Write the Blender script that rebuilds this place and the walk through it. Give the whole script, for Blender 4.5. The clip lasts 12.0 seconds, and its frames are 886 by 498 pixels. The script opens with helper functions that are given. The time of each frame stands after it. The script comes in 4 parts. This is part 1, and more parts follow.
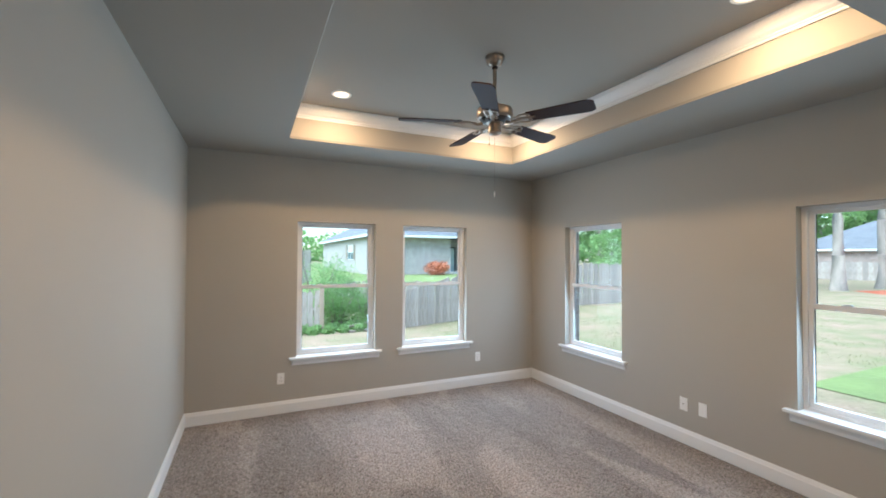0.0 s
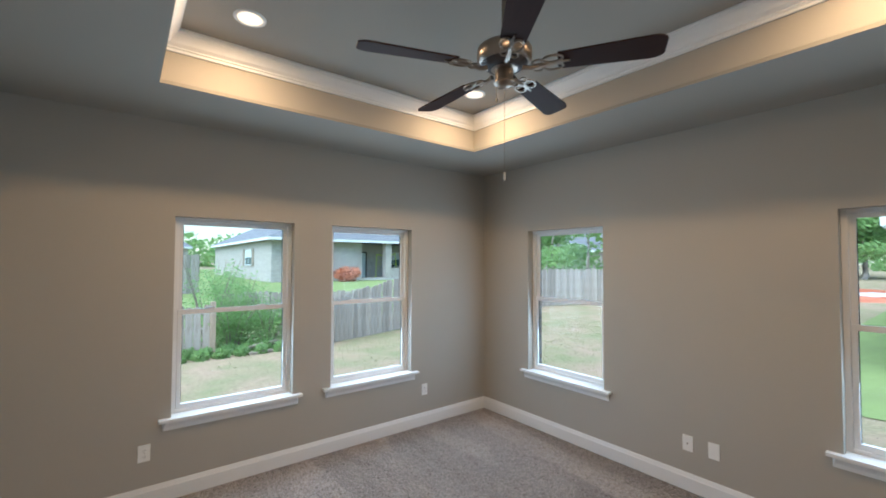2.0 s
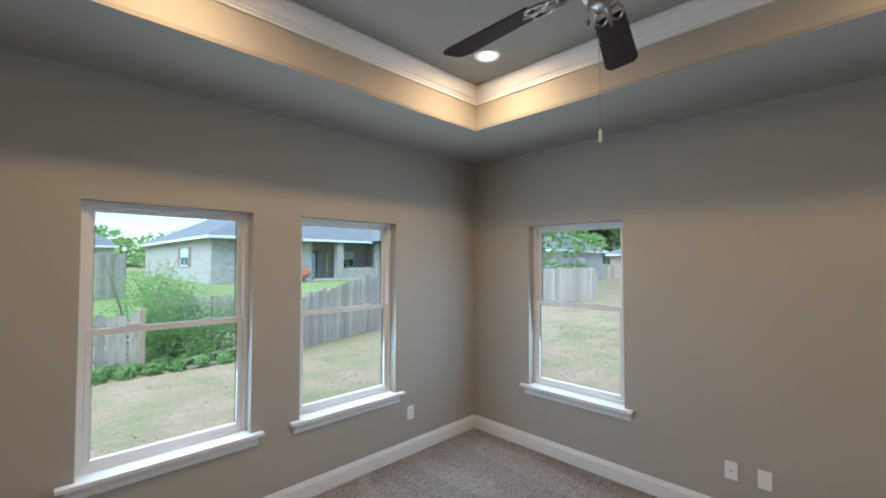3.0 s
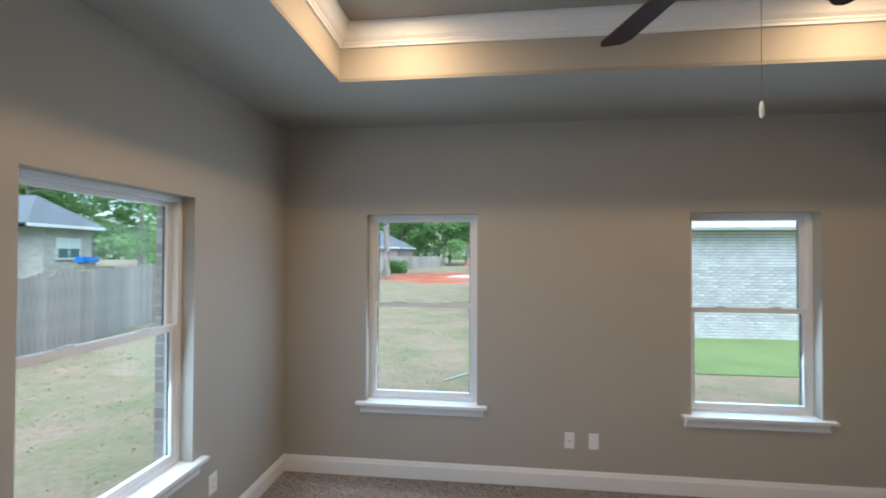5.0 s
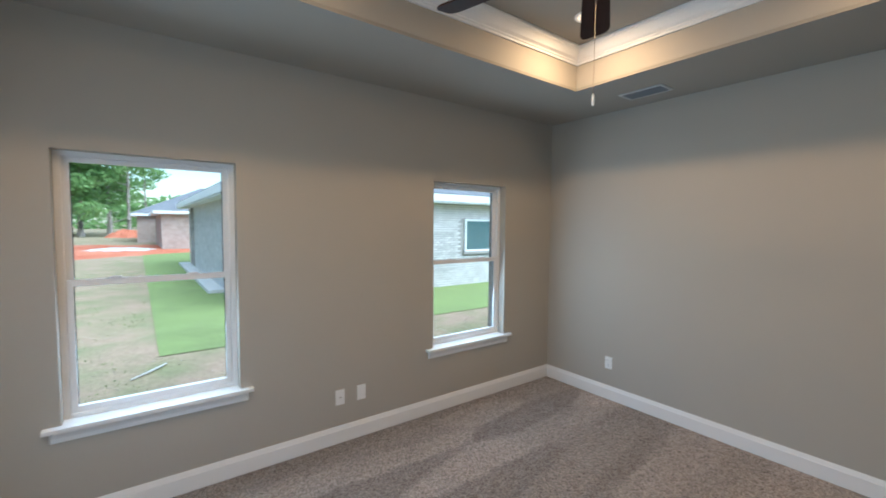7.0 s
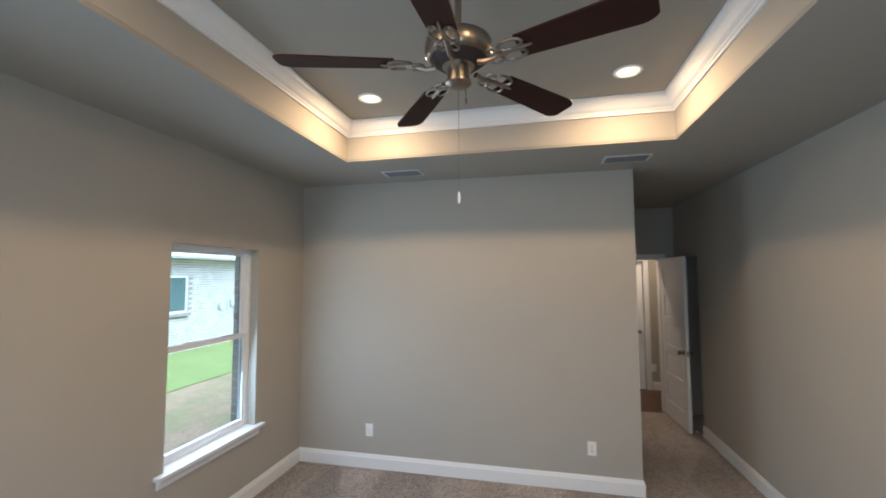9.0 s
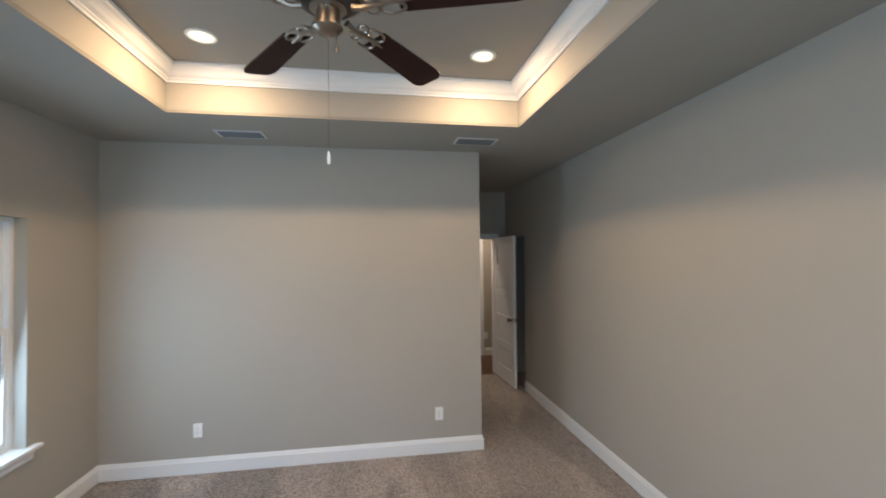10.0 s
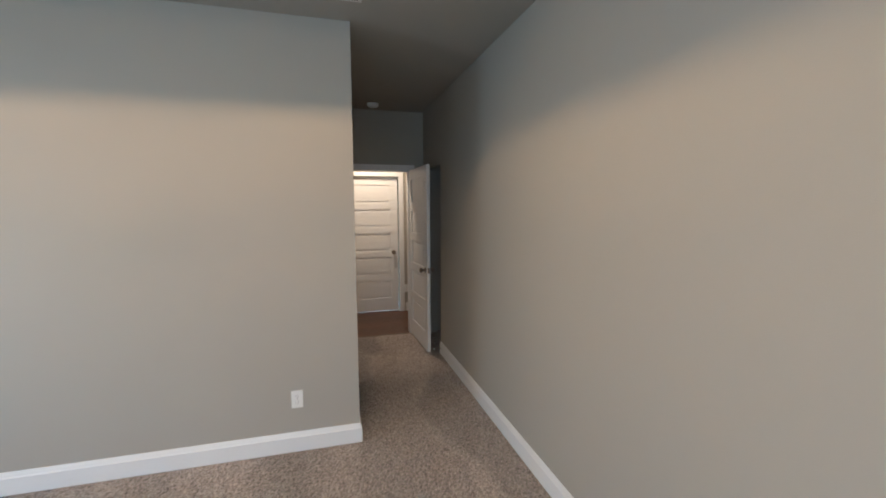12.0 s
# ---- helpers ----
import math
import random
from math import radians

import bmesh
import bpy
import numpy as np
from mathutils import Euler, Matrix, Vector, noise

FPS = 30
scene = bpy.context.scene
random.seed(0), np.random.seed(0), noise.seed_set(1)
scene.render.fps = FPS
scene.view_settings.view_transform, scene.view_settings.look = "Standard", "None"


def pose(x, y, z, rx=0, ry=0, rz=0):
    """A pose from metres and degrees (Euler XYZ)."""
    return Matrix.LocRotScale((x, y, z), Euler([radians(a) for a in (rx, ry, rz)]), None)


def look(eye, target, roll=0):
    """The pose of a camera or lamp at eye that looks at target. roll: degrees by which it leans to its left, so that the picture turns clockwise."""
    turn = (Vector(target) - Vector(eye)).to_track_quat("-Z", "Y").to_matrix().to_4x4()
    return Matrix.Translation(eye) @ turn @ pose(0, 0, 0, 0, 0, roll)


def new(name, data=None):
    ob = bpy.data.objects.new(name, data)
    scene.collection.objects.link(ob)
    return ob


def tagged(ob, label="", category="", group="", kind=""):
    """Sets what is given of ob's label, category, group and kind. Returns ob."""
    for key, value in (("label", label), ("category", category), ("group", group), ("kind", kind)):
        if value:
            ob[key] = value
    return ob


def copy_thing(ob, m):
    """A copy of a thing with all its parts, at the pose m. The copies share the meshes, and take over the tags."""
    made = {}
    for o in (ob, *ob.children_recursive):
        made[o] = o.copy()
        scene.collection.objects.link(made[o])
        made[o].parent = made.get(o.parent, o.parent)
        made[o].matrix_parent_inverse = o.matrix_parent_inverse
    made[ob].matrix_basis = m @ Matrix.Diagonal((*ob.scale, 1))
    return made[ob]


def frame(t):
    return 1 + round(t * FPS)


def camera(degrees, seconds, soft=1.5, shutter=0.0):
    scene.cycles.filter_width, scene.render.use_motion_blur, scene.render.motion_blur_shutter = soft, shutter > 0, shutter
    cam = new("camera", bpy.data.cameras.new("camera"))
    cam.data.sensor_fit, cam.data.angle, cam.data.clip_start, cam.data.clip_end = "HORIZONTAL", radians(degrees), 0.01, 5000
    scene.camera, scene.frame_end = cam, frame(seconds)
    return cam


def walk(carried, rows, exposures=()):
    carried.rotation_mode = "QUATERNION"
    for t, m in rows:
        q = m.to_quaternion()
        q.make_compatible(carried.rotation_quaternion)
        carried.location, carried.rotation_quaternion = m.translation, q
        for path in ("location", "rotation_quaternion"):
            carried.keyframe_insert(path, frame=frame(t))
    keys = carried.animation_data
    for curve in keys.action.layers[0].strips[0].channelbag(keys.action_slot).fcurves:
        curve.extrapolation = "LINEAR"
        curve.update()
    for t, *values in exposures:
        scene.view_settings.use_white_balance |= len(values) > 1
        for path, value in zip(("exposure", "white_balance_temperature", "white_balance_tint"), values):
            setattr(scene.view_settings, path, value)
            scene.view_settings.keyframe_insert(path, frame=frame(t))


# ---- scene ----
cam = camera(94.2, 12.0, soft=1.8, shutter=0.3)
PATH = [
    (0, (0.442, 1.294, 1.67), (1.285, 3.107, 1.708), 0.3),
    (0.5, (0.488, 1.54, 1.679), (1.452, 3.292, 1.731), 0.3),
    (1, (0.572, 1.795, 1.694), (1.64, 3.484, 1.767), 0.2),
    (1.5, (0.602, 2.078, 1.706), (1.75, 3.714, 1.78), 0.1),
    (2, (0.603, 2.411, 1.717), (1.826, 3.993, 1.779), 0.2),
    (2.5, (0.667, 2.785, 1.712), (1.957, 4.312, 1.779), 0.1),
    (4.5, (0.818, 4.122, 1.76), (2.712, 4.763, 1.785), 0.4),
    (5, (0.837, 4.386, 1.736), (2.825, 4.6, 1.761), 0.2),
    (5.5, (0.838, 4.563, 1.715), (2.828, 4.371, 1.680), 0.1),
    (6, (0.902, 4.733, 1.695), (2.819, 4.172, 1.602), 0.1),
    (6.5, (1.013, 4.869, 1.675), (2.796, 3.97, 1.555), 0.3),
    (7, (1.089, 4.978, 1.667), (2.692, 3.788, 1.55), 0.5),
    (9, (1.681, 5.15, 1.82), (2.121, 3.203, 1.951), -0.2),
    (9.5, (1.792, 5.103, 1.799), (1.838, 3.107, 1.905), -0.5),
    (10, (1.796, 5.075, 1.781), (1.478, 3.101, 1.814), -0.5),
    (10.5, (1.668, 4.975, 1.698), (1.141, 3.047, 1.647), -0.6),
    (11, (1.46, 4.787, 1.639), (0.874, 2.879, 1.505), -0.6),
    (11.5, (1.242, 4.488, 1.611), (0.663, 2.583, 1.422), -0.5),
    (12, (1.016, 4.092, 1.595), (0.483, 2.175, 1.392), -0.2),
]
KELVIN, TINT = 5200, 1
STOPS = [(0, 1.80), (0.5, 1.70), (1.5, 1.52), (2.5, 1.42), (4.5, 1.25), (5.5, 1.32), (7, 1.42), (9, 1.65), (9.5, 1.68), (10.5, 1.77), (11.5, 1.86), (12, 1.92)]
walk(cam, [(t, look(eye, target, roll)) for t, eye, target, roll in PATH], [(t, stops, KELVIN, TINT) for t, stops in STOPS])

# ---- world and sun ----
world = bpy.data.worlds.new("sky")
scene.world = world
world.use_nodes = True
wn = world.node_tree.nodes
sky = wn.new("ShaderNodeTexSky")
sky.sky_type = "NISHITA"
sky.sun_disc = False
sky.sun_elevation = radians(62)
sky.sun_rotation = radians(250)
sky.dust_density = 1.0
sky.air_density = 1.2
wn["Background"].inputs[1].default_value = 0.11
world.node_tree.links.new(sky.outputs[0], wn["Background"].inputs[0])
sun = new("sun", bpy.data.lights.new("sun", "SUN"))
sun.data.energy = 3.0
sun.data.angle = radians(80)
sun.data.color = (1.0, 0.96, 0.9)
SUN_AZ = radians(250)
sun.matrix_world = look((0, 0, 30), (-30 * math.sin(SUN_AZ) / math.tan(radians(62)), -30 * math.cos(SUN_AZ) / math.tan(radians(62)), 0))

# ---- plan ----
XW, XE, YS, YN = -0.137, 4.008, 1.358, 6.008   # inner faces of the bedroom
HX, HY = 0.850, -0.95                           # passage: its east wall, its end wall
CEIL, TRAY = 2.74, 3.05
TX0, TX1, TY0, TY1 = 0.740, 3.157, 2.134, 5.247
GROUND = -0.30
SILL, HEAD, WW = 0.582, 2.047, 0.870
N_WIN = (1.328, 2.536)
E_WIN = (4.897, 2.480)
LAMPS = ((1.12, 4.82), (2.78, 4.82), (1.12, 2.55), (2.78, 2.55))
LAMP_W, HALL_W = 5.7, 8.0
WARM = (1.0, 0.58, 0.28)
DAY_W, DAY = 4.7, (0.76, 0.88, 1.0)


# daylight through the four window openings
for x, y, turn in ((N_WIN[0], YN + 0.035, 180), (N_WIN[1], YN + 0.035, 180), (XE + 0.035, E_WIN[0], 90), (XE + 0.035, E_WIN[1], 90)):
    day = new("window_daylight", bpy.data.lights.new("window_daylight", "AREA"))
    day.data.shape, day.data.size, day.data.size_y = "RECTANGLE", WW - 0.12, HEAD - SILL - 0.12
    day.data.energy, day.data.color = DAY_W, DAY
    day.matrix_world = pose(x, y, (HEAD + SILL) / 2, 80, 0, turn)


# ---- materials ----
def mat(name, base, rough=0.6, metal=0.0, var=0.12, scale=6.0, fine=120.0, bump=0.1, other=None, coords="Object", squash=(1, 1, 1), rnd=0.0, spec=0.5):
    """Painted, woven or grown surface: two scales of colour variation and a fine relief."""
    m = bpy.data.materials.new(name)
    m.use_nodes = True
    n, l = m.node_tree.nodes, m.node_tree.links
    p = n["Principled BSDF"]
    p.inputs["Roughness"].default_value = rough
    p.inputs["Metallic"].default_value = metal
    p.inputs["Specular IOR Level"].default_value = spec
    tc, mp = n.new("ShaderNodeTexCoord"), n.new("ShaderNodeMapping")
    mp.inputs["Scale"].default_value = squash
    l.new(tc.outputs[coords], mp.inputs[0])
    big, small = n.new("ShaderNodeTexNoise"), n.new("ShaderNodeTexNoise")
    big.inputs["Scale"].default_value, big.inputs["Detail"].default_value = scale, 6
    small.inputs["Scale"].default_value, small.inputs["Detail"].default_value = fine, 3
    l.new(mp.outputs[0], big.inputs["Vector"])
    l.new(mp.outputs[0], small.inputs["Vector"])
    ramp = n.new("ShaderNodeMapRange")
    ramp.inputs["From Min"].default_value, ramp.inputs["From Max"].default_value = 0.3, 0.7
    l.new(big.outputs["Fac"], ramp.inputs["Value"])
    two = n.new("ShaderNodeMix")
    two.data_type = "RGBA"
    dark = other or tuple(c * (1 - var) for c in base)
    two.inputs["A"].default_value = (*dark, 1)
    two.inputs["B"].default_value = (*base, 1)
    l.new(ramp.outputs[0], two.inputs["Factor"])
    hs = n.new("ShaderNodeHueSaturation")
    l.new(two.outputs["Result"], hs.inputs["Color"])
    vr = n.new("ShaderNodeMapRange")
    vr.inputs["To Min"].default_value, vr.inputs["To Max"].default_value = 1 - var, 1 + var
    l.new(small.outputs["Fac"], vr.inputs["Value"])
    if rnd:
        oi, ad, r2 = n.new("ShaderNodeObjectInfo"), n.new("ShaderNodeMath"), n.new("ShaderNodeMapRange")
        r2.inputs["To Min"].default_value, r2.inputs["To Max"].default_value = -rnd, rnd
        l.new(oi.outputs["Random"], r2.inputs["Value"])
        l.new(vr.outputs[0], ad.inputs[0])
        l.new(r2.outputs[0], ad.inputs[1])
        l.new(ad.outputs[0], hs.inputs["Value"])
    else:
        l.new(vr.outputs[0], hs.inputs["Value"])
    l.new(hs.outputs[0], p.inputs["Base Color"])
    if bump:
        b = n.new("ShaderNodeBump")
        b.inputs["Strength"].default_value, b.inputs["Distance"].default_value = bump, 0.01
        l.new(small.outputs["Fac"], b.inputs["Height"])
        l.new(b.outputs[0], p.inputs["Normal"])
    return m


def brick_mat(name, a, b, mortar, size=(0.21, 0.072)):
    m = bpy.data.materials.new(name)
    m.use_nodes = True
    n, l = m.node_tree.nodes, m.node_tree.links
    p = n["Principled BSDF"]
    p.inputs["Roughness"].default_value = 0.9
    tc, sx, ad, cb = n.new("ShaderNodeTexCoord"), n.new("ShaderNodeSeparateXYZ"), n.new("ShaderNodeMath"), n.new("ShaderNodeCombineXYZ")
    l.new(tc.outputs["Object"], sx.inputs[0])
    l.new(sx.outputs[0], ad.inputs[0])
    l.new(sx.outputs[1], ad.inputs[1])
    l.new(ad.outputs[0], cb.inputs[0])
    l.new(sx.outputs[2], cb.inputs[1])
    t = n.new("ShaderNodeTexBrick")
    t.inputs["Color1"].default_value, t.inputs["Color2"].default_value, t.inputs["Mortar"].default_value = (*a, 1), (*b, 1), (*mortar, 1)
    t.inputs["Scale"].default_value = 1.0
    t.inputs["Brick Width"].default_value, t.inputs["Row Height"].default_value = size
    t.inputs["Mortar Size"].default_value = 0.008
    l.new(cb.outputs[0], t.inputs["Vector"])
    no, mx = n.new("ShaderNodeTexNoise"), n.new("ShaderNodeMix")
    no.inputs["Scale"].default_value, no.inputs["Detail"].default_value = 3.0, 8
    l.new(tc.outputs["Object"], no.inputs["Vector"])
    mx.data_type, mx.blend_type = "RGBA", "MULTIPLY"
    mx.inputs["Factor"].default_value = 0.5
    l.new(t.outputs["Color"], mx.inputs["A"])
    l.new(no.outputs["Fac"], mx.inputs["B"])
    l.new(mx.outputs["Result"], p.inputs["Base Color"])
    bp = n.new("ShaderNodeBump")
    bp.invert = True
    bp.inputs["Strength"].default_value, bp.inputs["Distance"].default_value = 0.6, 0.01
    l.new(t.outputs["Fac"], bp.inputs["Height"])
    l.new(bp.outputs[0], p.inputs["Normal"])
    return m


def glass_mat(name, tint=(0.96, 0.98, 0.97)):
    m = bpy.data.materials.new(name)
    m.use_nodes = True
    n, l = m.node_tree.nodes, m.node_tree.links
    n.remove(n["Principled BSDF"])
    tr, gl, fr, mx, ma = n.new("ShaderNodeBsdfTransparent"), n.new("ShaderNodeBsdfGlossy"), n.new("ShaderNodeLayerWeight"), n.new("ShaderNodeMixShader"), n.new("ShaderNodeMapRange")
    tr.inputs[0].default_value = (*tint, 1)
    gl.inputs["Roughness"].default_value = 0.01
    fr.inputs["Blend"].default_value = 0.15
    ma.inputs["To Min"].default_value, ma.inputs["To Max"].default_value = 0.006, 0.07
    l.new(fr.outputs["Facing"], ma.inputs["Value"])
    l.new(ma.outputs[0], mx.inputs[0])
    l.new(tr.outputs[0], mx.inputs[1])
    l.new(gl.outputs[0], mx.inputs[2])
    l.new(mx.outputs[0], n["Material Output"].inputs[0])
    return m


def glow_mat(name, color, strength):
    m = bpy.data.materials.new(name)
    m.use_nodes = True
    p = m.node_tree.nodes["Principled BSDF"]
    p.inputs["Base Color"].default_value = (0.9, 0.9, 0.88, 1)
    p.inputs["Emission Color"].default_value = (*color, 1)
    p.inputs["Emission Strength"].default_value = strength
    return m


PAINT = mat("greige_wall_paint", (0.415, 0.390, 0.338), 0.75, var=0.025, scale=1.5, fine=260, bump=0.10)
# Ceilings wear the wall paint with their dimmer light put into the colour.
DIM_PAINT = mat("greige_wall_paint_dimmed", (0.335, 0.315, 0.272), 0.85, var=0.025, scale=1.2, fine=180, bump=0.16)
TRIM = mat("white_trim_paint", (0.80, 0.80, 0.79), 0.35, var=0.02, scale=3, fine=60, bump=0.03)
VINYL = mat("white_window_vinyl", (0.78, 0.78, 0.78), 0.4, var=0.02, scale=3, fine=90, bump=0.02)
DOOR_PAINT = mat("white_door_paint", (0.78, 0.78, 0.77), 0.4, var=0.02, scale=4, fine=90, bump=0.04)
PLATE = mat("white_plate_plastic", (0.82, 0.82, 0.80), 0.3, var=0.01, bump=0.0)
DARK = mat("dark_slot", (0.03, 0.03, 0.03), 0.7, var=0.1, bump=0.0)
VENT = mat("white_vent_enamel", (0.58, 0.57, 0.55), 0.4, var=0.03, bump=0.02)
# Same white enamel for the slats, their shade put in as dark grey.
VENT_SLAT = mat("white_enamel_with_shade", (0.15, 0.15, 0.15), 0.5, var=0.05, bump=0.02)
NICKEL = mat("brushed_nickel", (0.32, 0.275, 0.23), 0.33, 1.0, var=0.06, scale=4, fine=200, bump=0.02, squash=(1, 1, 12))
BRONZE = mat("dark_bronze_vents", (0.06, 0.05, 0.045), 0.5, 0.6, var=0.1, bump=0.02)
BLADE = mat("dark_walnut_blade", (0.035, 0.014, 0.010), 0.55, spec=0.12, var=0.25, scale=8, fine=60, bump=0.05, squash=(1, 12, 1), rnd=0.1)
GLASS = glass_mat("window_glass")
HALL_WOOD = mat("dark_hall_wood", (0.10, 0.045, 0.022), 0.35, var=0.25, scale=5, fine=50, bump=0.05, squash=(1, 10, 1), rnd=0.25)
GLOW = glow_mat("lamp_lens", (1.0, 0.62, 0.32), 0.55)
FENCE = mat("weathered_fence_wood", (0.44, 0.395, 0.35), 0.9, var=0.22, scale=3, fine=40, bump=0.4, squash=(6, 6, 0.8), rnd=0.22, other=(0.28, 0.235, 0.20))
FENCE_NEW = mat("pale_fence_wood", (0.44, 0.34, 0.25), 0.9, var=0.2, scale=3, fine=40, bump=0.3, squash=(6, 6, 0.8), rnd=0.15)
SOD = mat("green_sod", (0.20, 0.25, 0.095), 0.95, var=0.3, scale=1.3, fine=30, bump=0.8, other=(0.17, 0.205, 0.085), spec=0.1)
GRASS = mat("dry_patchy_lawn", (0.31, 0.225, 0.165), 0.95, var=0.45, scale=1.3, fine=22, bump=0.8, other=(0.20, 0.195, 0.105), spec=0.1)
RED_DIRT = mat("red_clay", (0.36, 0.10, 0.055), 0.95, var=0.25, scale=0.5, fine=8, bump=0.6, other=(0.45, 0.19, 0.12), spec=0.1)
LEAF = mat("broad_leaves", (0.31, 0.45, 0.18), 0.7, var=0.35, scale=1.2, fine=20, bump=0.0, other=(0.20, 0.32, 0.11), spec=0.2)
LEAF_LIGHT = mat("fresh_leaves", (0.34, 0.48, 0.20), 0.7, var=0.3, scale=2, fine=20, bump=0.0, other=(0.25, 0.38, 0.15), spec=0.2)
for leafy in (LEAF, LEAF_LIGHT):
    ln, ll = leafy.node_tree.nodes, leafy.node_tree.links
    thin, both = ln.new("ShaderNodeBsdfTranslucent"), ln.new("ShaderNodeMixShader")
    both.inputs[0].default_value = 0.6
    ll.new(ln["Principled BSDF"].inputs["Base Color"].links[0].from_socket, thin.inputs[0])
    ll.new(ln["Principled BSDF"].outputs[0], both.inputs[1])
    ll.new(thin.outputs[0], both.inputs[2])
    ll.new(both.outputs[0], ln["Material Output"].inputs[0])
BARK = mat("grey_pine_bark", (0.42, 0.36, 0.31), 0.95, var=0.3, scale=4, fine=18, bump=0.9, squash=(1, 1, 0.3))
SHINGLE = mat("grey_roof_shingles", (0.16, 0.165, 0.18), 0.95, var=0.2, scale=1.0, fine=14, bump=0.4, squash=(1, 1, 3))
FASCIA = mat("white_fascia", (0.75, 0.76, 0.76), 0.6, var=0.03, bump=0.0)
CONCRETE = mat("pale_concrete", (0.48, 0.47, 0.45), 0.9, var=0.1, scale=2, fine=60, bump=0.2)
WHITE_BRICK = mat("whitewashed_brick", (0.60, 0.575, 0.55), 0.9, var=0.08, scale=5, fine=50, bump=0.4, other=(0.45, 0.42, 0.40), rnd=0.16)
MORTAR = mat("pale_mortar", (0.33, 0.31, 0.29), 0.95, var=0.08, scale=8, fine=90, bump=0.3)
BRICK_GREY = brick_mat("grey_brick", (0.62, 0.56, 0.51), (0.48, 0.43, 0.39), (0.60, 0.58, 0.55))
BRICK_PINK = brick_mat("pinkish_brick", (0.60, 0.46, 0.39), (0.48, 0.35, 0.30), (0.50, 0.46, 0.42))
BRICK_OWN = brick_mat("own_brick", (0.55, 0.50, 0.45), (0.40, 0.33, 0.29), (0.55, 0.53, 0.50))
FAR_PANE = mat("far_window_pane", (0.10, 0.16, 0.17), 0.08, var=0.1, scale=1, fine=3, bump=0.0)
BLIND = mat("pale_blind", (0.6, 0.66, 0.66), 0.7, var=0.05, bump=0.0)
BLUE = mat("blue_plastic", (0.03, 0.15, 0.5), 0.4, var=0.1, bump=0.0)
STRAW = mat("orange_pine_straw", (0.62, 0.23, 0.12), 0.95, var=0.3, scale=6, fine=30, bump=0.8)
DEADWOOD = mat("grey_dead_wood", (0.30, 0.25, 0.20), 0.95, var=0.3, scale=3, fine=20, bump=0.5)


def carpet_mat():
    """Cut-pile carpet: flecked yarns, and long wedge-shaped vacuum strokes where the pile lies one way or the other."""
    m = mat("taupe_cut_pile_carpet", (0.50, 0.44, 0.395), 0.95, var=0.40, scale=85, fine=200, bump=0.9, other=(0.105, 0.087, 0.075), spec=0.15)
    n, l = m.node_tree.nodes, m.node_tree.links
    p = n["Principled BSDF"]
    p.inputs["Sheen Weight"].default_value = 0.35
    p.inputs["Sheen Roughness"].default_value = 0.5
    tone = p.inputs["Base Color"].links[0].from_socket
    tc = n.new("ShaderNodeTexCoord")
    for turn, squash, size, lo, hi in ((24, (1.0, 0.28, 1), 3.4, 0.74, 1.26), (-38, (1.0, 0.35, 1), 1.7, 0.84, 1.16)):
        mp, wob, add, cell, sep, mr, mx = (n.new("ShaderNodeMapping"), n.new("ShaderNodeTexNoise"), n.new("ShaderNodeVectorMath"), n.new("ShaderNodeTexVoronoi"),
                                           n.new("ShaderNodeSeparateColor"), n.new("ShaderNodeMapRange"), n.new("ShaderNodeMix"))
        wob.inputs["Scale"].default_value, wob.inputs["Detail"].default_value = 9.0, 3
        add.operation = "MULTIPLY_ADD"
        add.inputs[1].default_value = (0.10, 0.10, 0)
        l.new(tc.outputs["Object"], wob.inputs["Vector"])
        l.new(wob.outputs["Color"], add.inputs[0])
        l.new(tc.outputs["Object"], add.inputs[2])
        mp.inputs["Rotation"].default_value = (0, 0, radians(turn))
        mp.inputs["Scale"].default_value = squash
        l.new(add.outputs[0], mp.inputs[0])
        cell.voronoi_dimensions, cell.feature = "2D", "SMOOTH_F1"
        cell.inputs["Scale"].default_value, cell.inputs["Smoothness"].default_value = size, 0.25
        l.new(mp.outputs[0], cell.inputs["Vector"])
        l.new(cell.outputs["Color"], sep.inputs[0])
        mr.inputs["To Min"].default_value, mr.inputs["To Max"].default_value = lo, hi
        l.new(sep.outputs[0], mr.inputs["Value"])
        mx.data_type, mx.blend_type = "RGBA", "MULTIPLY"
        mx.inputs["Factor"].default_value = 1.0
        l.new(tone, mx.inputs["A"])
        l.new(mr.outputs[0], mx.inputs["B"])
        tone = mx.outputs["Result"]
    l.new(tone, p.inputs["Base Color"])
    return m


CARPET = carpet_mat()


# ---- mesh helpers ----
def box(bm, x0, x1, y0, y1, z0, z1, bevel=0.0):
    made = bmesh.ops.create_cube(bm, size=1.0, matrix=Matrix.LocRotScale(((x0 + x1) / 2, (y0 + y1) / 2, (z0 + z1) / 2), None, (x1 - x0, y1 - y0, z1 - z0)))["verts"]
    if bevel:
        edges = list({e for v in made for e in v.link_edges})
        bmesh.ops.bevel(bm, geom=edges, offset=bevel, segments=2, affect="EDGES", profile=0.7)
    return bm


def boxes(*rows, bevel=0.0):
    bm = bmesh.new()
    for r in rows:
        box(bm, *r, bevel=bevel)
    return bm


